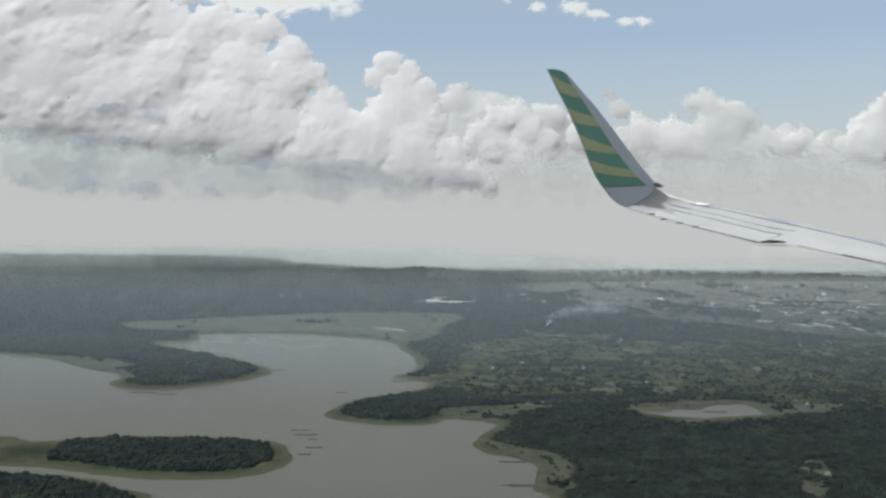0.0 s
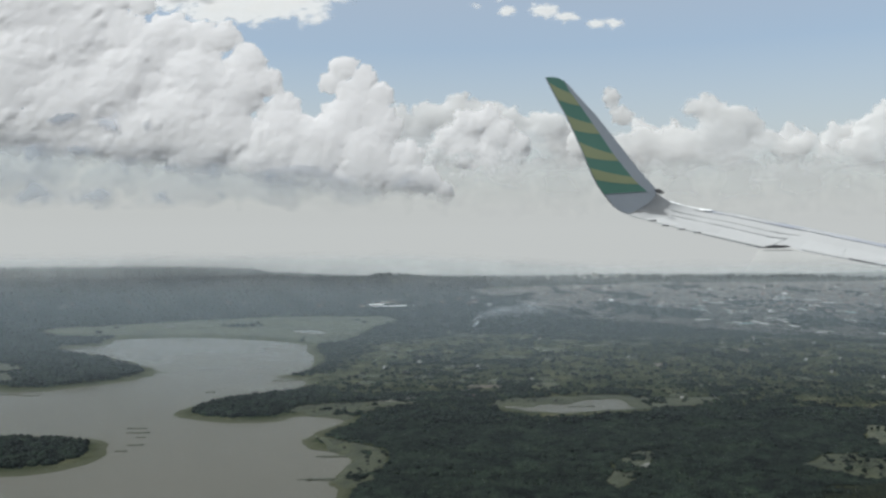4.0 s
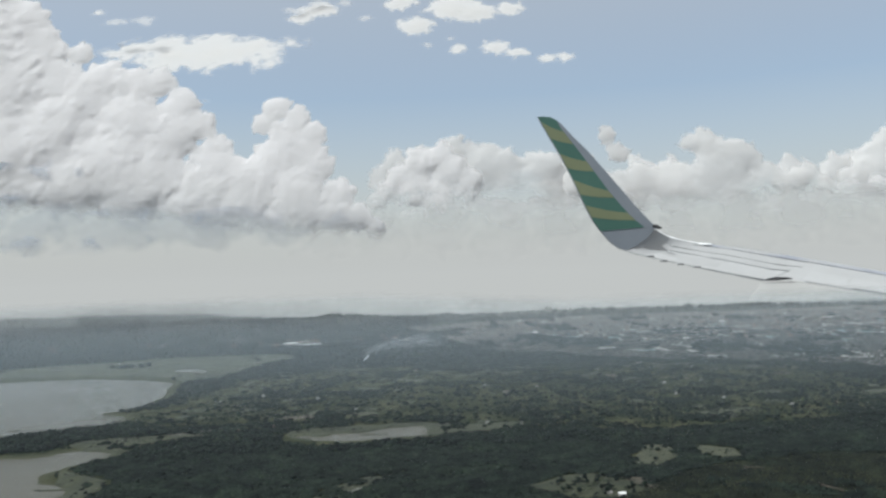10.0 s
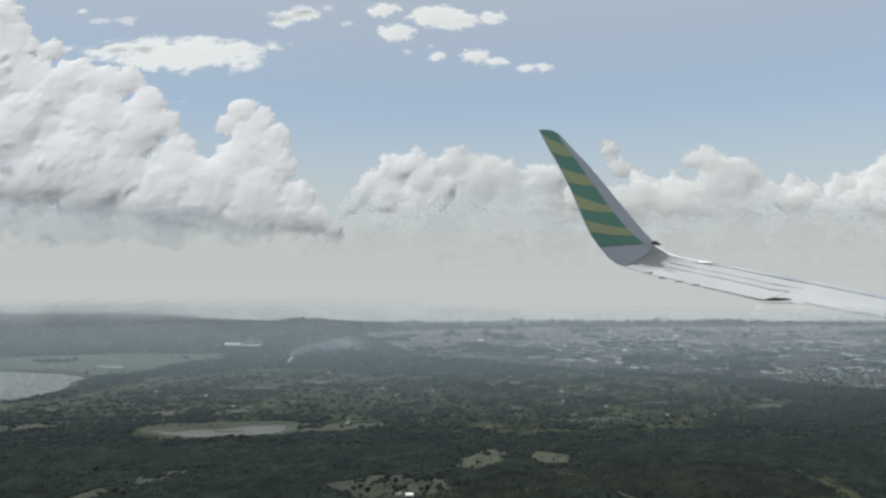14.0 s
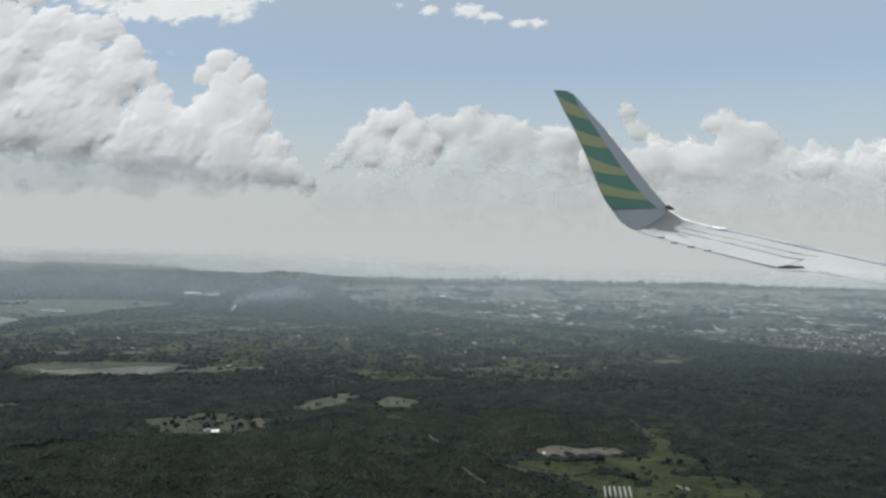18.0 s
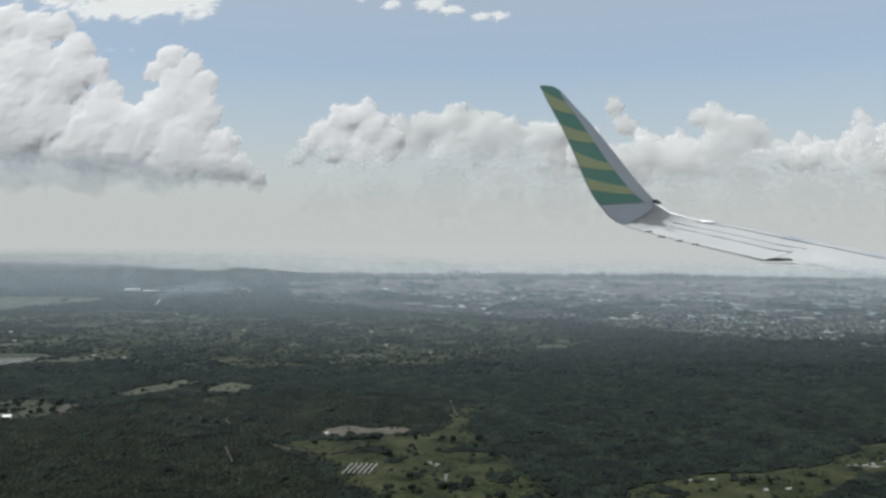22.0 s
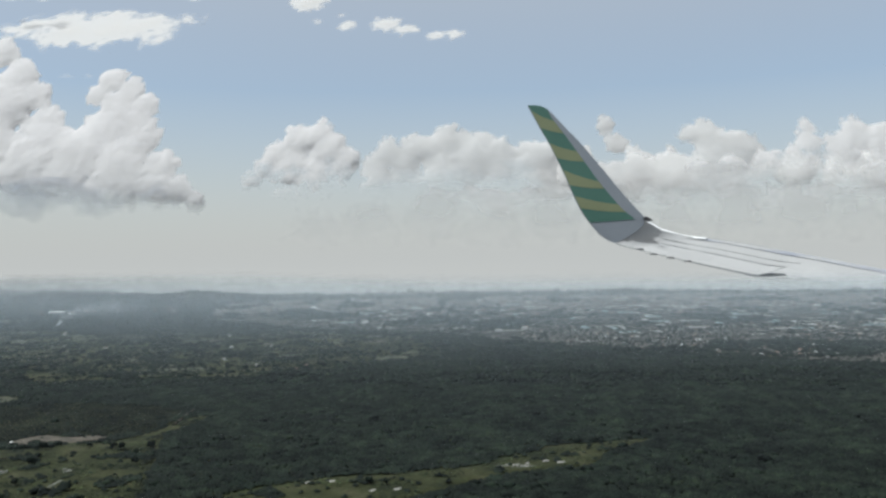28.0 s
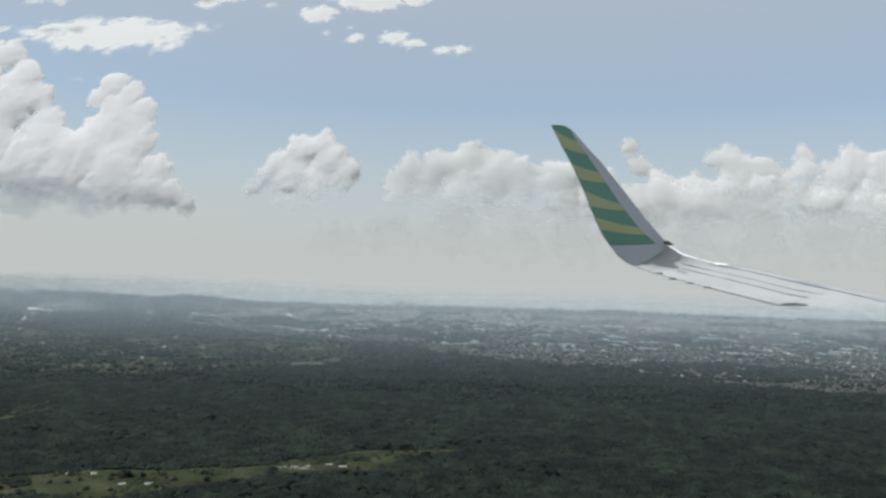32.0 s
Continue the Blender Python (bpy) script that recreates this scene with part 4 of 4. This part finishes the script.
    strip("slat_line", 2.4, 10.9, 0.835, 0.75, 0.014, 1.6, WING_LINE, "grey joint behind the leading edge")
    slab("tip_fairing", [(1045, 4380, 297), (1065, 4380, 302), (1098, 4380, 281), (1073, 4380, 275), (1049, 4380, 283)], 6, WING_DARK, wing, "small dark fairing at the winglet's foot")
    for x, z in ((1005, 140), (1072, 113), (1157, 94), (1242, 76)):
        slab("static_wick", [(x - 12, 4322, z - 8), (x - 4, 4322, z - 2), (x + 26, 4322, z - 1), (x + 30, 4322, z - 9), (x + 2, 4322, z - 7)], 4, WING_DARK, wing, "small dark trailing-edge fitting")
    slab("hinge_gap", [(1576, 4290, -8), (1604, 4290, 1), (1640, 4290, 7), (1711, 4290, 3), (1732, 4290, -6), (1650, 4290, -11)], 6, WING_DARK, wing, "dark gap at the flap's end")


build_wing()

# ---- fields and clearings ----
for outline, mat, label, kind in ((rounded(FIELDS["field_a"], 0), HAY, "pale green farm field among the trees", "field"), (rounded(FIELDS["field_b"], 0), HAY, "pale green farm field among the trees", "field"),
        (rounded([(-47, 321), (-46, 333), (-36, 332), (-33, 317), (-39, 310)]), SOIL, "ploughed brown field beside the farm", "field"), (FARM, PASTURE, "green pasture round a farm", "field"),
        (CLEARING, SOIL, "bare brown earth clearing", "clearing"), (COVE, PASTURE, "pale grass behind the wooded headland", "meadow"), (HEAD_GRASS, MARSH, "pale grass on the lake shore", "meadow"), (POND_GRASS, MARSH, "pale wet grass round the pond", "meadow"),
        (WET_CLEARING, MARSH, "wet grassy clearing in the forest", "clearing"), (SHORE_GRASS, PASTURE, "green grass along the lake shore", "meadow"),
        (rounded([(-160, 316), (-149, 329), (-147, 322), (-156, 310)]), GRAVEL, "pale stony pools in the clearing", "pool"), (rounded([(-171, 300), (-166, 306), (-163, 301), (-168, 296)]), GRAVEL, "pale stony pools in the clearing", "pool"),
        (rounded([(-494, 822), (-477, 819), (-476, 806), (-488, 808)]), WATER, "pale pool in the far marsh", "pool"), (rounded([(-223, 774), (-172, 784), (-182, 725), (-218, 735)]), HAY, "dry field before the far woods", "field"),
        (rounded([(-272, 460), (-259, 467), (-242, 472), (-249, 463), (-262, 455)]), WATER, "narrow pool in the wet grass", "pool"), (rounded([(-367, 778), (-346, 792), (-321, 765), (-326, 748)]), WATER, "pale pool in the far marsh", "pool"), (MEADOW, WET_GRASS, "green wet meadow below the clearing", "meadow"),
        (STRIP, WET_GRASS, "grassy strip along a stream in the forest", "meadow"), (MARSHLAND, MARSH_GREEN, "pale green marsh at the far lake shore", "marsh"),
        (rounded([(93, 253), (99, 253), (105, 245), (100, 240)]), GRAVEL, "pale gravel yard on the meadow", "gravel yard"), (rounded([(105, 253), (109, 252), (107, 249)]), GRAVEL, "small pale gravel patch on the meadow", "gravel yard"),
        (rounded([(101, 236), (104, 242), (108, 228), (101, 227)]), GRAVEL, "small pale gravel patch on the meadow", "gravel yard"),
        (rounded([(164, 234), (170, 236), (174, 235), (168, 232)]), GRAVEL, "pale stony patch by the stream", "stream"), (rounded([(180, 227), (186, 228), (192, 228), (186, 225)]), GRAVEL, "pale stony patch by the stream", "stream"),
        (rounded([(209, 249), (218, 254), (229, 250), (226, 246), (214, 246)]), GRAVEL, "pale stony yard by the stream", "gravel yard"),
        (rounded([(471, 960), (581, 990), (700, 960), (650, 880), (541, 870), (458, 890)]), WATER, "pale bay of water beyond the town", "bay")):
    lift = 0.9 if mat is WATER else 0.5
    sheet_on_ground(kind, outline, mat, lift, label, kind)
sheet_on_ground("town_ground", TOWN, TOWN_FLOOR, 0.6, "warm grey streets and yards of the town", "streets", kind="structure")


def track(points, width):
    """A worn pale footpath that follows the ground."""
    verts, faces = [], []
    for k, (x, y) in enumerate(points):
        a, b = Vector(points[max(k - 1, 0)]), Vector(points[min(k + 1, len(points) - 1)])
        side = (b - a).normalized().orthogonal() * width * (0.4 + 0.2 * (k % 2))
        for e in (side, -side):
            z = float(land_height(np.array([x + e[0]]), np.array([y + e[1]]))[0])
            verts += [(x + e[0], y + e[1], z + 1.1), (x + e[0], y + e[1], z - 0.3)]
    for k in range(len(points) - 1):
        i = 4 * k
        faces += [(i, i + 2, i + 6, i + 4), (i + 1, i, i + 4, i + 5), (i + 2, i + 3, i + 7, i + 6)]
    tagged(mesh_object("footpath", verts, faces, SOIL), "short worn brown footpath across the heath", "path", "footpaths")


for points in (((25, 308), (26, 303), (29, 297)), ((37, 264), (39, 259), (41, 254), (44, 247)), ((102, 347), (103, 336), (104, 324), (106, 310)), ((49, 268), (55, 263), (60, 260), (70, 256), (76, 260)), ((7, 337), (11, 336), (14, 333))):
    track(points, 0.24)
rng = random.Random(55)
for k in range(84):
    x, y = rng.uniform(-290, 195), rng.uniform(450, 715)
    if inside(np.array([x]), np.array([y]), POND)[0] > -16 or inside(np.array([x]), np.array([y]), LAKE)[0] > -20:
        continue
    w, d, a = rng.uniform(3, 11), rng.uniform(2.5, 8), rng.uniform(-0.4, 0.4)
    corners = [(x + (cx * w + rng.uniform(-3, 3)) * math.cos(a) - cy * d * math.sin(a), y + cx * w * math.sin(a) + (cy * d + rng.uniform(-2, 2)) * math.cos(a)) for cx, cy in ((-1, -1), (0, -1.1), (1, -1), (1, 1), (0.1, 0.9), (-1, 1))]
    mat, label = rng.choice(((HAY, "dry pale meadow between hedges"), (PASTURE, "green pasture between hedges"), (HAY, "dry pale meadow between hedges"), (PASTURE, "green pasture between hedges"), (PASTURE, "green pasture between hedges"), (HAY, "dry pale meadow between hedges"), (SOIL, "small bare brown field")))
    sheet_on_ground("field", rounded(corners), mat, 0.6 if k % 3 else 1.0, label, "field")
for k in range(6):
    x, y = 76 + 1.4 * k, 245.5
    z = float(land_height(np.array([x]), np.array([y - 5]))[0]) + 0.5
    bm = bmesh.new()
    bmesh.ops.create_cube(bm, size=1.0, matrix=Matrix.Translation((x + 1, y - 5, z + 0.3)) @ Matrix.Rotation(-0.12, 4, "Z") @ Matrix.Diagonal((0.55, 10.5, 0.5, 1)))
    bmesh.ops.bevel(bm, geom=[e for e in bm.edges], offset=0.15, segments=2, affect="EDGES")
    me = bpy.data.meshes.new("plastic_tunnel")
    bm.to_mesh(me)
    bm.free()
    me.materials.append(PLASTIC)
    tagged(new("plastic_tunnel", me), "low white plastic tunnel over a seedbed", "plant tunnel", "seedbed tunnels")


# ---- town ----
def box(w, d, h, roof):
    """Walls and a pitched roof, in one piece each."""
    walls = [(-w, -d, -1), (w, -d, -1), (w, d, -1), (-w, d, -1), (-w, -d, h), (w, -d, h), (w, d, h), (-w, d, h)]
    wf = [(0, 1, 5, 4), (1, 2, 6, 5), (2, 3, 7, 6), (3, 0, 4, 7), (4, 5, 6, 7)]
    e = 1.06
    top = [(-w * e, -d * e, h), (w * e, -d * e, h), (w * e, d * e, h), (-w * e, d * e, h), (-w * e, 0, h + roof), (w * e, 0, h + roof)]
    rf = [(0, 1, 5, 4), (2, 3, 4, 5), (0, 4, 3), (1, 2, 5), (3, 2, 1, 0)]
    return walls, wf, top, rf


def building_set(name, label, n, mats, w, d, h, roof, category, seed, region, group):
    rng = random.Random(seed)
    walls, wf, top, rf = box(w, d, h, roof)
    first = []
    for mat in mats:
        base = empty(name)
        mesh_object("wall", walls, wf, WALL, base)
        mesh_object("roof", top, rf, mat, base)
        tagged(base, label, category, group)
        first.append([base, False])
    made = 0
    while made < n:
        x, y = region(rng)
        if inside(np.array([x]), np.array([y]), TOWN)[0] < 4:
            continue
        m = pose(x, y, float(land_height(np.array([x]), np.array([y]))[0]), 0, 0, rng.choice((0, 8, 90, 98)) + rng.uniform(-6, 6))
        slot = rng.choice(first)
        if slot[1]:
            copy_thing(slot[0], m)
        else:
            slot[0].matrix_basis, slot[1] = m, True
        made += 1


building_set("house", "small town house with pitched roof", 280, (ROOF_RED, ROOF_WHITE, ROOF_RED, ROOF_WHITE), 1.2, 0.9, 1.0, 0.5, "house", 5, lambda r: (r.uniform(240, 640), r.uniform(480, 760)), "town houses")
building_set("house", "small bright white house at the edge of town", 44, (ROOF_BRIGHT,), 0.8, 0.6, 0.8, 0.35, "house", 15, lambda r: (r.uniform(250, 520), r.uniform(455, 640)), "white town houses")
building_set("warehouse", "long pale-roofed warehouse in the town", 140, (ROOF_WHITE, ROOF_WHITE, ROOF_TEAL), 8, 2.4, 1.2, 0.4, "warehouse", 6, lambda r: (r.uniform(20, 600), r.uniform(660, 1080)), "warehouses")


def rooftops(name, n, region, size, seed, mat, label):
    """The town's many small far roofs, each a box with a ridge."""
    rng = np.random.default_rng(seed)
    x, y = region(rng, n)
    keep = inside(x, y, TOWN) > 3
    x, y = x[keep], y[keep]
    n = len(x)
    z = land_height(x, y)
    w, d, h = size * rng.uniform(0.6, 1.6, n), size * rng.uniform(0.5, 1.0, n), size * rng.uniform(0.5, 1.1, n)
    c = np.array([(-1, -1, -1), (1, -1, -1), (1, 1, -1), (-1, 1, -1), (-1, -1, 0.7), (1, -1, 0.7), (1, 1, 0.7), (-1, 1, 0.7), (-1, 0, 1.2), (1, 0, 1.2)], float)
    a = rng.choice((0.0, 0.15, 1.57, 1.72), n) + rng.uniform(-0.1, 0.1, n)
    v = c[None] * np.stack([w, d, h], -1)[:, None]
    px = x[:, None] + v[..., 0] * np.cos(a)[:, None] - v[..., 1] * np.sin(a)[:, None]
    py = y[:, None] + v[..., 0] * np.sin(a)[:, None] + v[..., 1] * np.cos(a)[:, None]
    t = np.array([(0, 1, 5), (0, 5, 4), (1, 2, 6), (1, 6, 5), (2, 3, 7), (2, 7, 6), (3, 0, 4), (3, 4, 7), (4, 5, 9), (4, 9, 8), (6, 7, 8), (6, 8, 9), (5, 6, 9), (7, 4, 8)])
    tris = (t[None] + (np.arange(n) * 10)[:, None, None]).reshape(-1, 3)
    ob = array_object(name, np.stack([px, py, z[:, None] + v[..., 2]], -1).reshape(-1, 3), tris, mat)
    tagged(ob, label, "rooftops", kind="stuff")


def roofs_material():
    m, n, l, b = material("mixed_roofs", 0.6)
    g = n.new("ShaderNodeNewGeometry")
    col = ramp_node(n, l, g.outputs["Random Per Island"], ((0.0, (0.07, 0.06, 0.052)), (0.35, (0.125, 0.082, 0.064)), (0.65, (0.11, 0.095, 0.08)), (0.94, (0.165, 0.15, 0.13)), (1.0, (0.5, 0.49, 0.47)))).outputs[0]
    l.new(mixed(n, l, 0.4, col, noise_node(n, l, 0.4).outputs[0], "MULTIPLY"), b.inputs["Base Color"])
    return m


ROOFS = roofs_material()
rooftops("rooftops", 6500, lambda r, n: (r.uniform(-60, 900, n), 430 + 570 * r.random(n) ** 1.2), 0.85, 71, ROOFS, "dense small roofs of the town in haze")
rooftops("rooftops", 1500, lambda r, n: (r.uniform(-150, 1000, n), r.uniform(900, 1380, n)), 2.2, 72, ROOFS, "far hazy roofs of the town")


def lone(name, x, y, w, d, h, roof, mat, label, turn=0.0, category="building", group=""):
    walls, wf, top, rf = box(w, d, h, roof)
    base = empty(name)
    mesh_object("wall", walls, wf, WALL, base)
    mesh_object("roof", top, rf, mat, base)
    base.matrix_basis = pose(x, y, float(land_height(np.array([x]), np.array([y]))[0]), 0, 0, turn)
    return tagged(base, label, category, group)


lone("factory", -289, 1006, 8, 4, 3.5, 0.8, ROOF_BRIGHT, "white factory hall at the foot of the hills", 4)
lone("factory", -262, 1010, 18, 3, 1.6, 0.5, ROOF_BRIGHT, "long low white factory hall", 3)
lone("factory", -561, 1070, 4, 2.5, 2.0, 0.8, ROOF_WHITE, "white building before the wooded hills", 10)
lone("factory", -381, 1120, 5, 3, 1.8, 0.8, ROOF_WHITE, "small white building before the wooded hills", 0)
lone("factory", 8, 1045, 3, 3, 2.6, 1.0, ROOF_BRIGHT, "bright white hall in the town", 20)
lone("farmhouse", -51, 303, 1.3, 1.1, 1.2, 0.6, ROOF_BRIGHT, "white-roofed farmhouse on the pasture", 12, "house")
lone("farmhouse", -55, 306, 0.9, 0.9, 1.0, 0.5, ROOF_WHITE, "small shed beside the farmhouse", 50, "shed")
for x, y, w, turn in ((219, 249.5, 1.2, 20), (222, 251, 0.9, 70), (227, 254, 1.1, 35), (231, 252.5, 1.3, 10), (167, 234, 0.9, 40), (173, 235, 1.0, 15), (184, 226.5, 1.1, 60), (190, 227.5, 1.2, 25)):
    lone("hut", x, y, 0.75 * w, 0.5, 0.55, 0.3, ROOF_WHITE, "small pale-roofed hut on the grassy strip", turn, "hut", "streamside huts")
lone("farmhouse", 64, 284, 0.4, 0.4, 0.6, 0.3, ROOF_BRIGHT, "small white hut by the clearing", 30, "hut")
rng = random.Random(77)
for k in range(26):
    x, y = rng.uniform(-290, 120), rng.uniform(450, 720)
    lone("cottage", x, y, rng.uniform(0.7, 1.1), 0.7, 0.9, 0.5, rng.choice((ROOF_WHITE, ROOF_WHITE, ROOF_RED)), "small cottage among the meadows", rng.uniform(0, 90), "house", "cottages")
for k in range(46):
    x = rng.uniform(-760, -180) if k < 20 else rng.uniform(-420, -150)
    lone("village_house", x, 1040 + rng.uniform(-40, 70), rng.uniform(1.5, 3.5), 1.6, 1.8, 0.8, rng.choice((ROOF_WHITE, ROOF_RED, ROOF_RED)), "pale village house below the hills", rng.uniform(-10, 10), "house", "village houses")
for x, h in ((62, 9), (70, 7), (86, 13), (92, 12), (110, 7), (128, 9), (30, 6), (2, 6), (160, 6), (215, 5), (-40, 5)):
    w = rng.uniform(2.0, 3.2)
    z = float(land_height(np.array([x * 1.0]), np.array([1500.0]))[0])
    tower = empty("tower_block", (x, 1500, z))
    mesh_object("shaft", [(-w, -2, -2), (w, -2, -2), (w, 2, -2), (-w, 2, -2), (-w, -2, h), (w, -2, h), (w, 2, h), (-w, 2, h)], [(0, 1, 5, 4), (1, 2, 6, 5), (2, 3, 7, 6), (3, 0, 4, 7), (4, 5, 6, 7)], WALL, tower)
    mesh_object("roof_house", [(-w / 2, -1, h), (w / 2, -1, h), (w / 2, 1, h), (-w / 2, 1, h), (-w / 2, -1, h + 1.2), (w / 2, -1, h + 1.2), (w / 2, 1, h + 1.2), (-w / 2, 1, h + 1.2)],
                [(0, 1, 5, 4), (1, 2, 6, 5), (2, 3, 7, 6), (3, 0, 4, 7), (4, 5, 6, 7)], WALL, tower)
    tagged(tower, "pale high-rise block on the hazy skyline", "tower block", "tower blocks")


# ---- single trees ----
BARK = noisy("bark", (0.06, 0.05, 0.04), (0.12, 0.1, 0.08), 0.5, 3.0)


def build_tree(seed, high):
    """A trunk with limbs and a crown of leafy clumps."""
    rng = np.random.default_rng(seed)
    tree = empty("tree")
    bm = bmesh.new()
    bmesh.ops.create_cone(bm, segments=7, radius1=high * 0.05, radius2=high * 0.025, depth=high * 0.6, cap_ends=True, matrix=Matrix.Translation((0, 0, high * 0.28)))
    for k in range(4):
        a = k * 1.6 + rng.uniform(0, 1)
        m = Matrix.Translation((0, 0, high * 0.5)) @ Matrix.Rotation(a, 4, "Z") @ Matrix.Rotation(0.8, 4, "Y") @ Matrix.Translation((0, 0, high * 0.15))
        bmesh.ops.create_cone(bm, segments=5, radius1=high * 0.02, radius2=high * 0.008, depth=high * 0.32, matrix=m)
    me = bpy.data.meshes.new("trunk")
    bm.to_mesh(me)
    bm.free()
    me.materials.append(BARK)
    new("trunk", me).parent = tree
    v, t = KNOB
    vs, ts, count = [], [], 0
    for k in range(14):
        a, q = rng.uniform(0, 6.28), rng.uniform(0, 1) ** 0.5
        c = np.array([math.cos(a) * q * high * 0.3, math.sin(a) * q * high * 0.3, high * rng.uniform(0.5, 0.95)])
        r = high * rng.uniform(0.1, 0.2)
        vs.append(v * r * (0.7 + 0.7 * grain3((v * r + c) / (r * 0.45), seed)[:, None]) + c)
        ts.append(t + count)
        count += len(v)
    crown = array_object("crown", np.concatenate(vs), np.concatenate(ts), FOREST)
    crown.parent = tree
    return tagged(tree, "single broad green tree on open grass", "tree", "lone trees")


kinds = [build_tree(k, 2.0 + 0.4 * k) for k in range(3)]
rng = random.Random(91)
placed = 0
while placed < 64:
    zone = rng.choice(((52, 128, 212, 300), (-95, -38, 305, 342), (150, 280, 225, 305), (-290, 100, 430, 560), (-35, 18, 355, 402)))
    x, y = rng.uniform(zone[0], zone[1]), rng.uniform(zone[2], zone[3])
    if lake_depth(np.array([x]), np.array([y]))[0] > -5 or max(inside(np.array([x]), np.array([y]), o)[0] for o in OPEN + [FARMLAND]) < 1 or inside(np.array([x]), np.array([y]), CLEARING)[0] > -2:
        continue
    z = float(land_height(np.array([x]), np.array([y]))[0])
    m = pose(x, y, z, 0, 0, rng.uniform(0, 360))
    if placed < 3:
        kinds[placed].matrix_basis = m
    else:
        copy_thing(rng.choice(kinds), m)
    placed += 1


# ---- smoke ----
def smoke_material():
    m, n, l, b = material("smoke", 1.0)
    n.remove(b)
    d, t, clear, both, out = (n.new("ShaderNode" + k) for k in ("BsdfDiffuse", "BsdfTranslucent", "BsdfTransparent", "MixShader", "MixShader"))
    d.inputs[0].default_value, t.inputs[0].default_value = (0.75, 0.79, 0.84, 1), (0.75, 0.79, 0.84, 1)
    both.inputs[0].default_value = 0.5
    l.new(d.outputs[0], both.inputs[1])
    l.new(t.outputs[0], both.inputs[2])
    r = ramp_node(n, l, noise_node(n, l, 0.25, 5).outputs[0], ((0.4, (0.0,) * 3), (0.72, (0.22,) * 3)))
    l.new(r.outputs[0], out.inputs[0])
    l.new(clear.outputs[0], out.inputs[1])
    l.new(both.outputs[0], out.inputs[2])
    l.new(out.outputs[0], n["Material Output"].inputs["Surface"])
    return m


def build_smoke():
    rng = np.random.default_rng(9)
    vs, ts, count = [], [], 0
    v, t = KNOB
    for k in range(26):
        s = k / 25
        r = 0.9 + 5.2 * s**1.3
        c = np.array([-187 + 7 * s**0.6 + 60 * s**2.2 + rng.normal() * 3 * s, 806 + rng.normal() * 3, 2.5 + 15 * s**0.55 + 5 * s + rng.normal() * 2.5 * s])
        p = v * r * (1.3, 1, 0.8) * (0.8 + 0.5 * grain3((v * r + c) / (r * 0.7), 3)[:, None]) + c
        vs.append(p)
        ts.append(t + count)
        count += len(v)
    ob = array_object("smoke_plume", np.concatenate(vs), np.concatenate(ts), smoke_material(), True)
    tagged(ob, "thin white smoke drifting from a field fire", "smoke", kind="stuff")


build_smoke()
for k, (x, z, r) in enumerate(((-187.5, 2.2, 1.3), (-185.6, 3.6, 1.5), (-183.6, 5.2, 1.6), (-181.8, 7.4, 1.7))):
    cloud("smoke_puff", ((x, z, r),), 803, SMOKE_WHITE, "dense white smoke rising from a field fire", 0.5, 0.25, 0.9, 0.4, seed=80 + k, fade=1.2, warp=0.8, group="smoke puffs")

# ---- mud banks and floating weed on the lake ----
for x, y, w, d in ((-372, 502, 3.2, 1.0), (-388, 410, 5.0, 1.2), (-384, 401, 6.0, 1.0), (-380, 392, 3.0, 0.8), (-378, 377, 4.0, 0.9), (-381, 366, 3.0, 0.7), (-496, 503, 9.0, 1.6), (-480, 498, 7.0, 1.2), (-168, 465, 9.0, 2.0), (-152, 448, 8.0, 1.4), (-187, 455, 5.0, 1.2), (-507, 531, 15.0, 3.0), (-483, 512, 10.0, 1.8), (-424, 577, 9.0, 2.2), (-525, 700, 16.0, 3.5), (-330, 540, 12.0, 2.6), (-283, 352, 9.0, 1.6), (-284, 318, 10.0, 1.8), (-440, 305, 12.0, 2.0)):
    k = 14
    rr = [1 + 0.35 * math.sin(3.1 * i + x) for i in range(k)]
    ring = [(x + w * rr[i] * math.cos(6.283 * i / k), y + d * rr[i] * math.sin(6.283 * i / k), -0.3) for i in range(k)]
    crown = [(x + 0.7 * w * rr[i] * math.cos(6.283 * i / k), y + 0.7 * d * rr[i] * math.sin(6.283 * i / k), 0.25) for i in range(k)]
    ob = mesh_object("mud_bank", ring + crown, [tuple(range(k, 2 * k))] + [(i, (i + 1) % k, k + (i + 1) % k, k + i) for i in range(k)], MARSH)
    tagged(ob, "low strip of mud and weed in the lake", "mud bank", "mud banks")
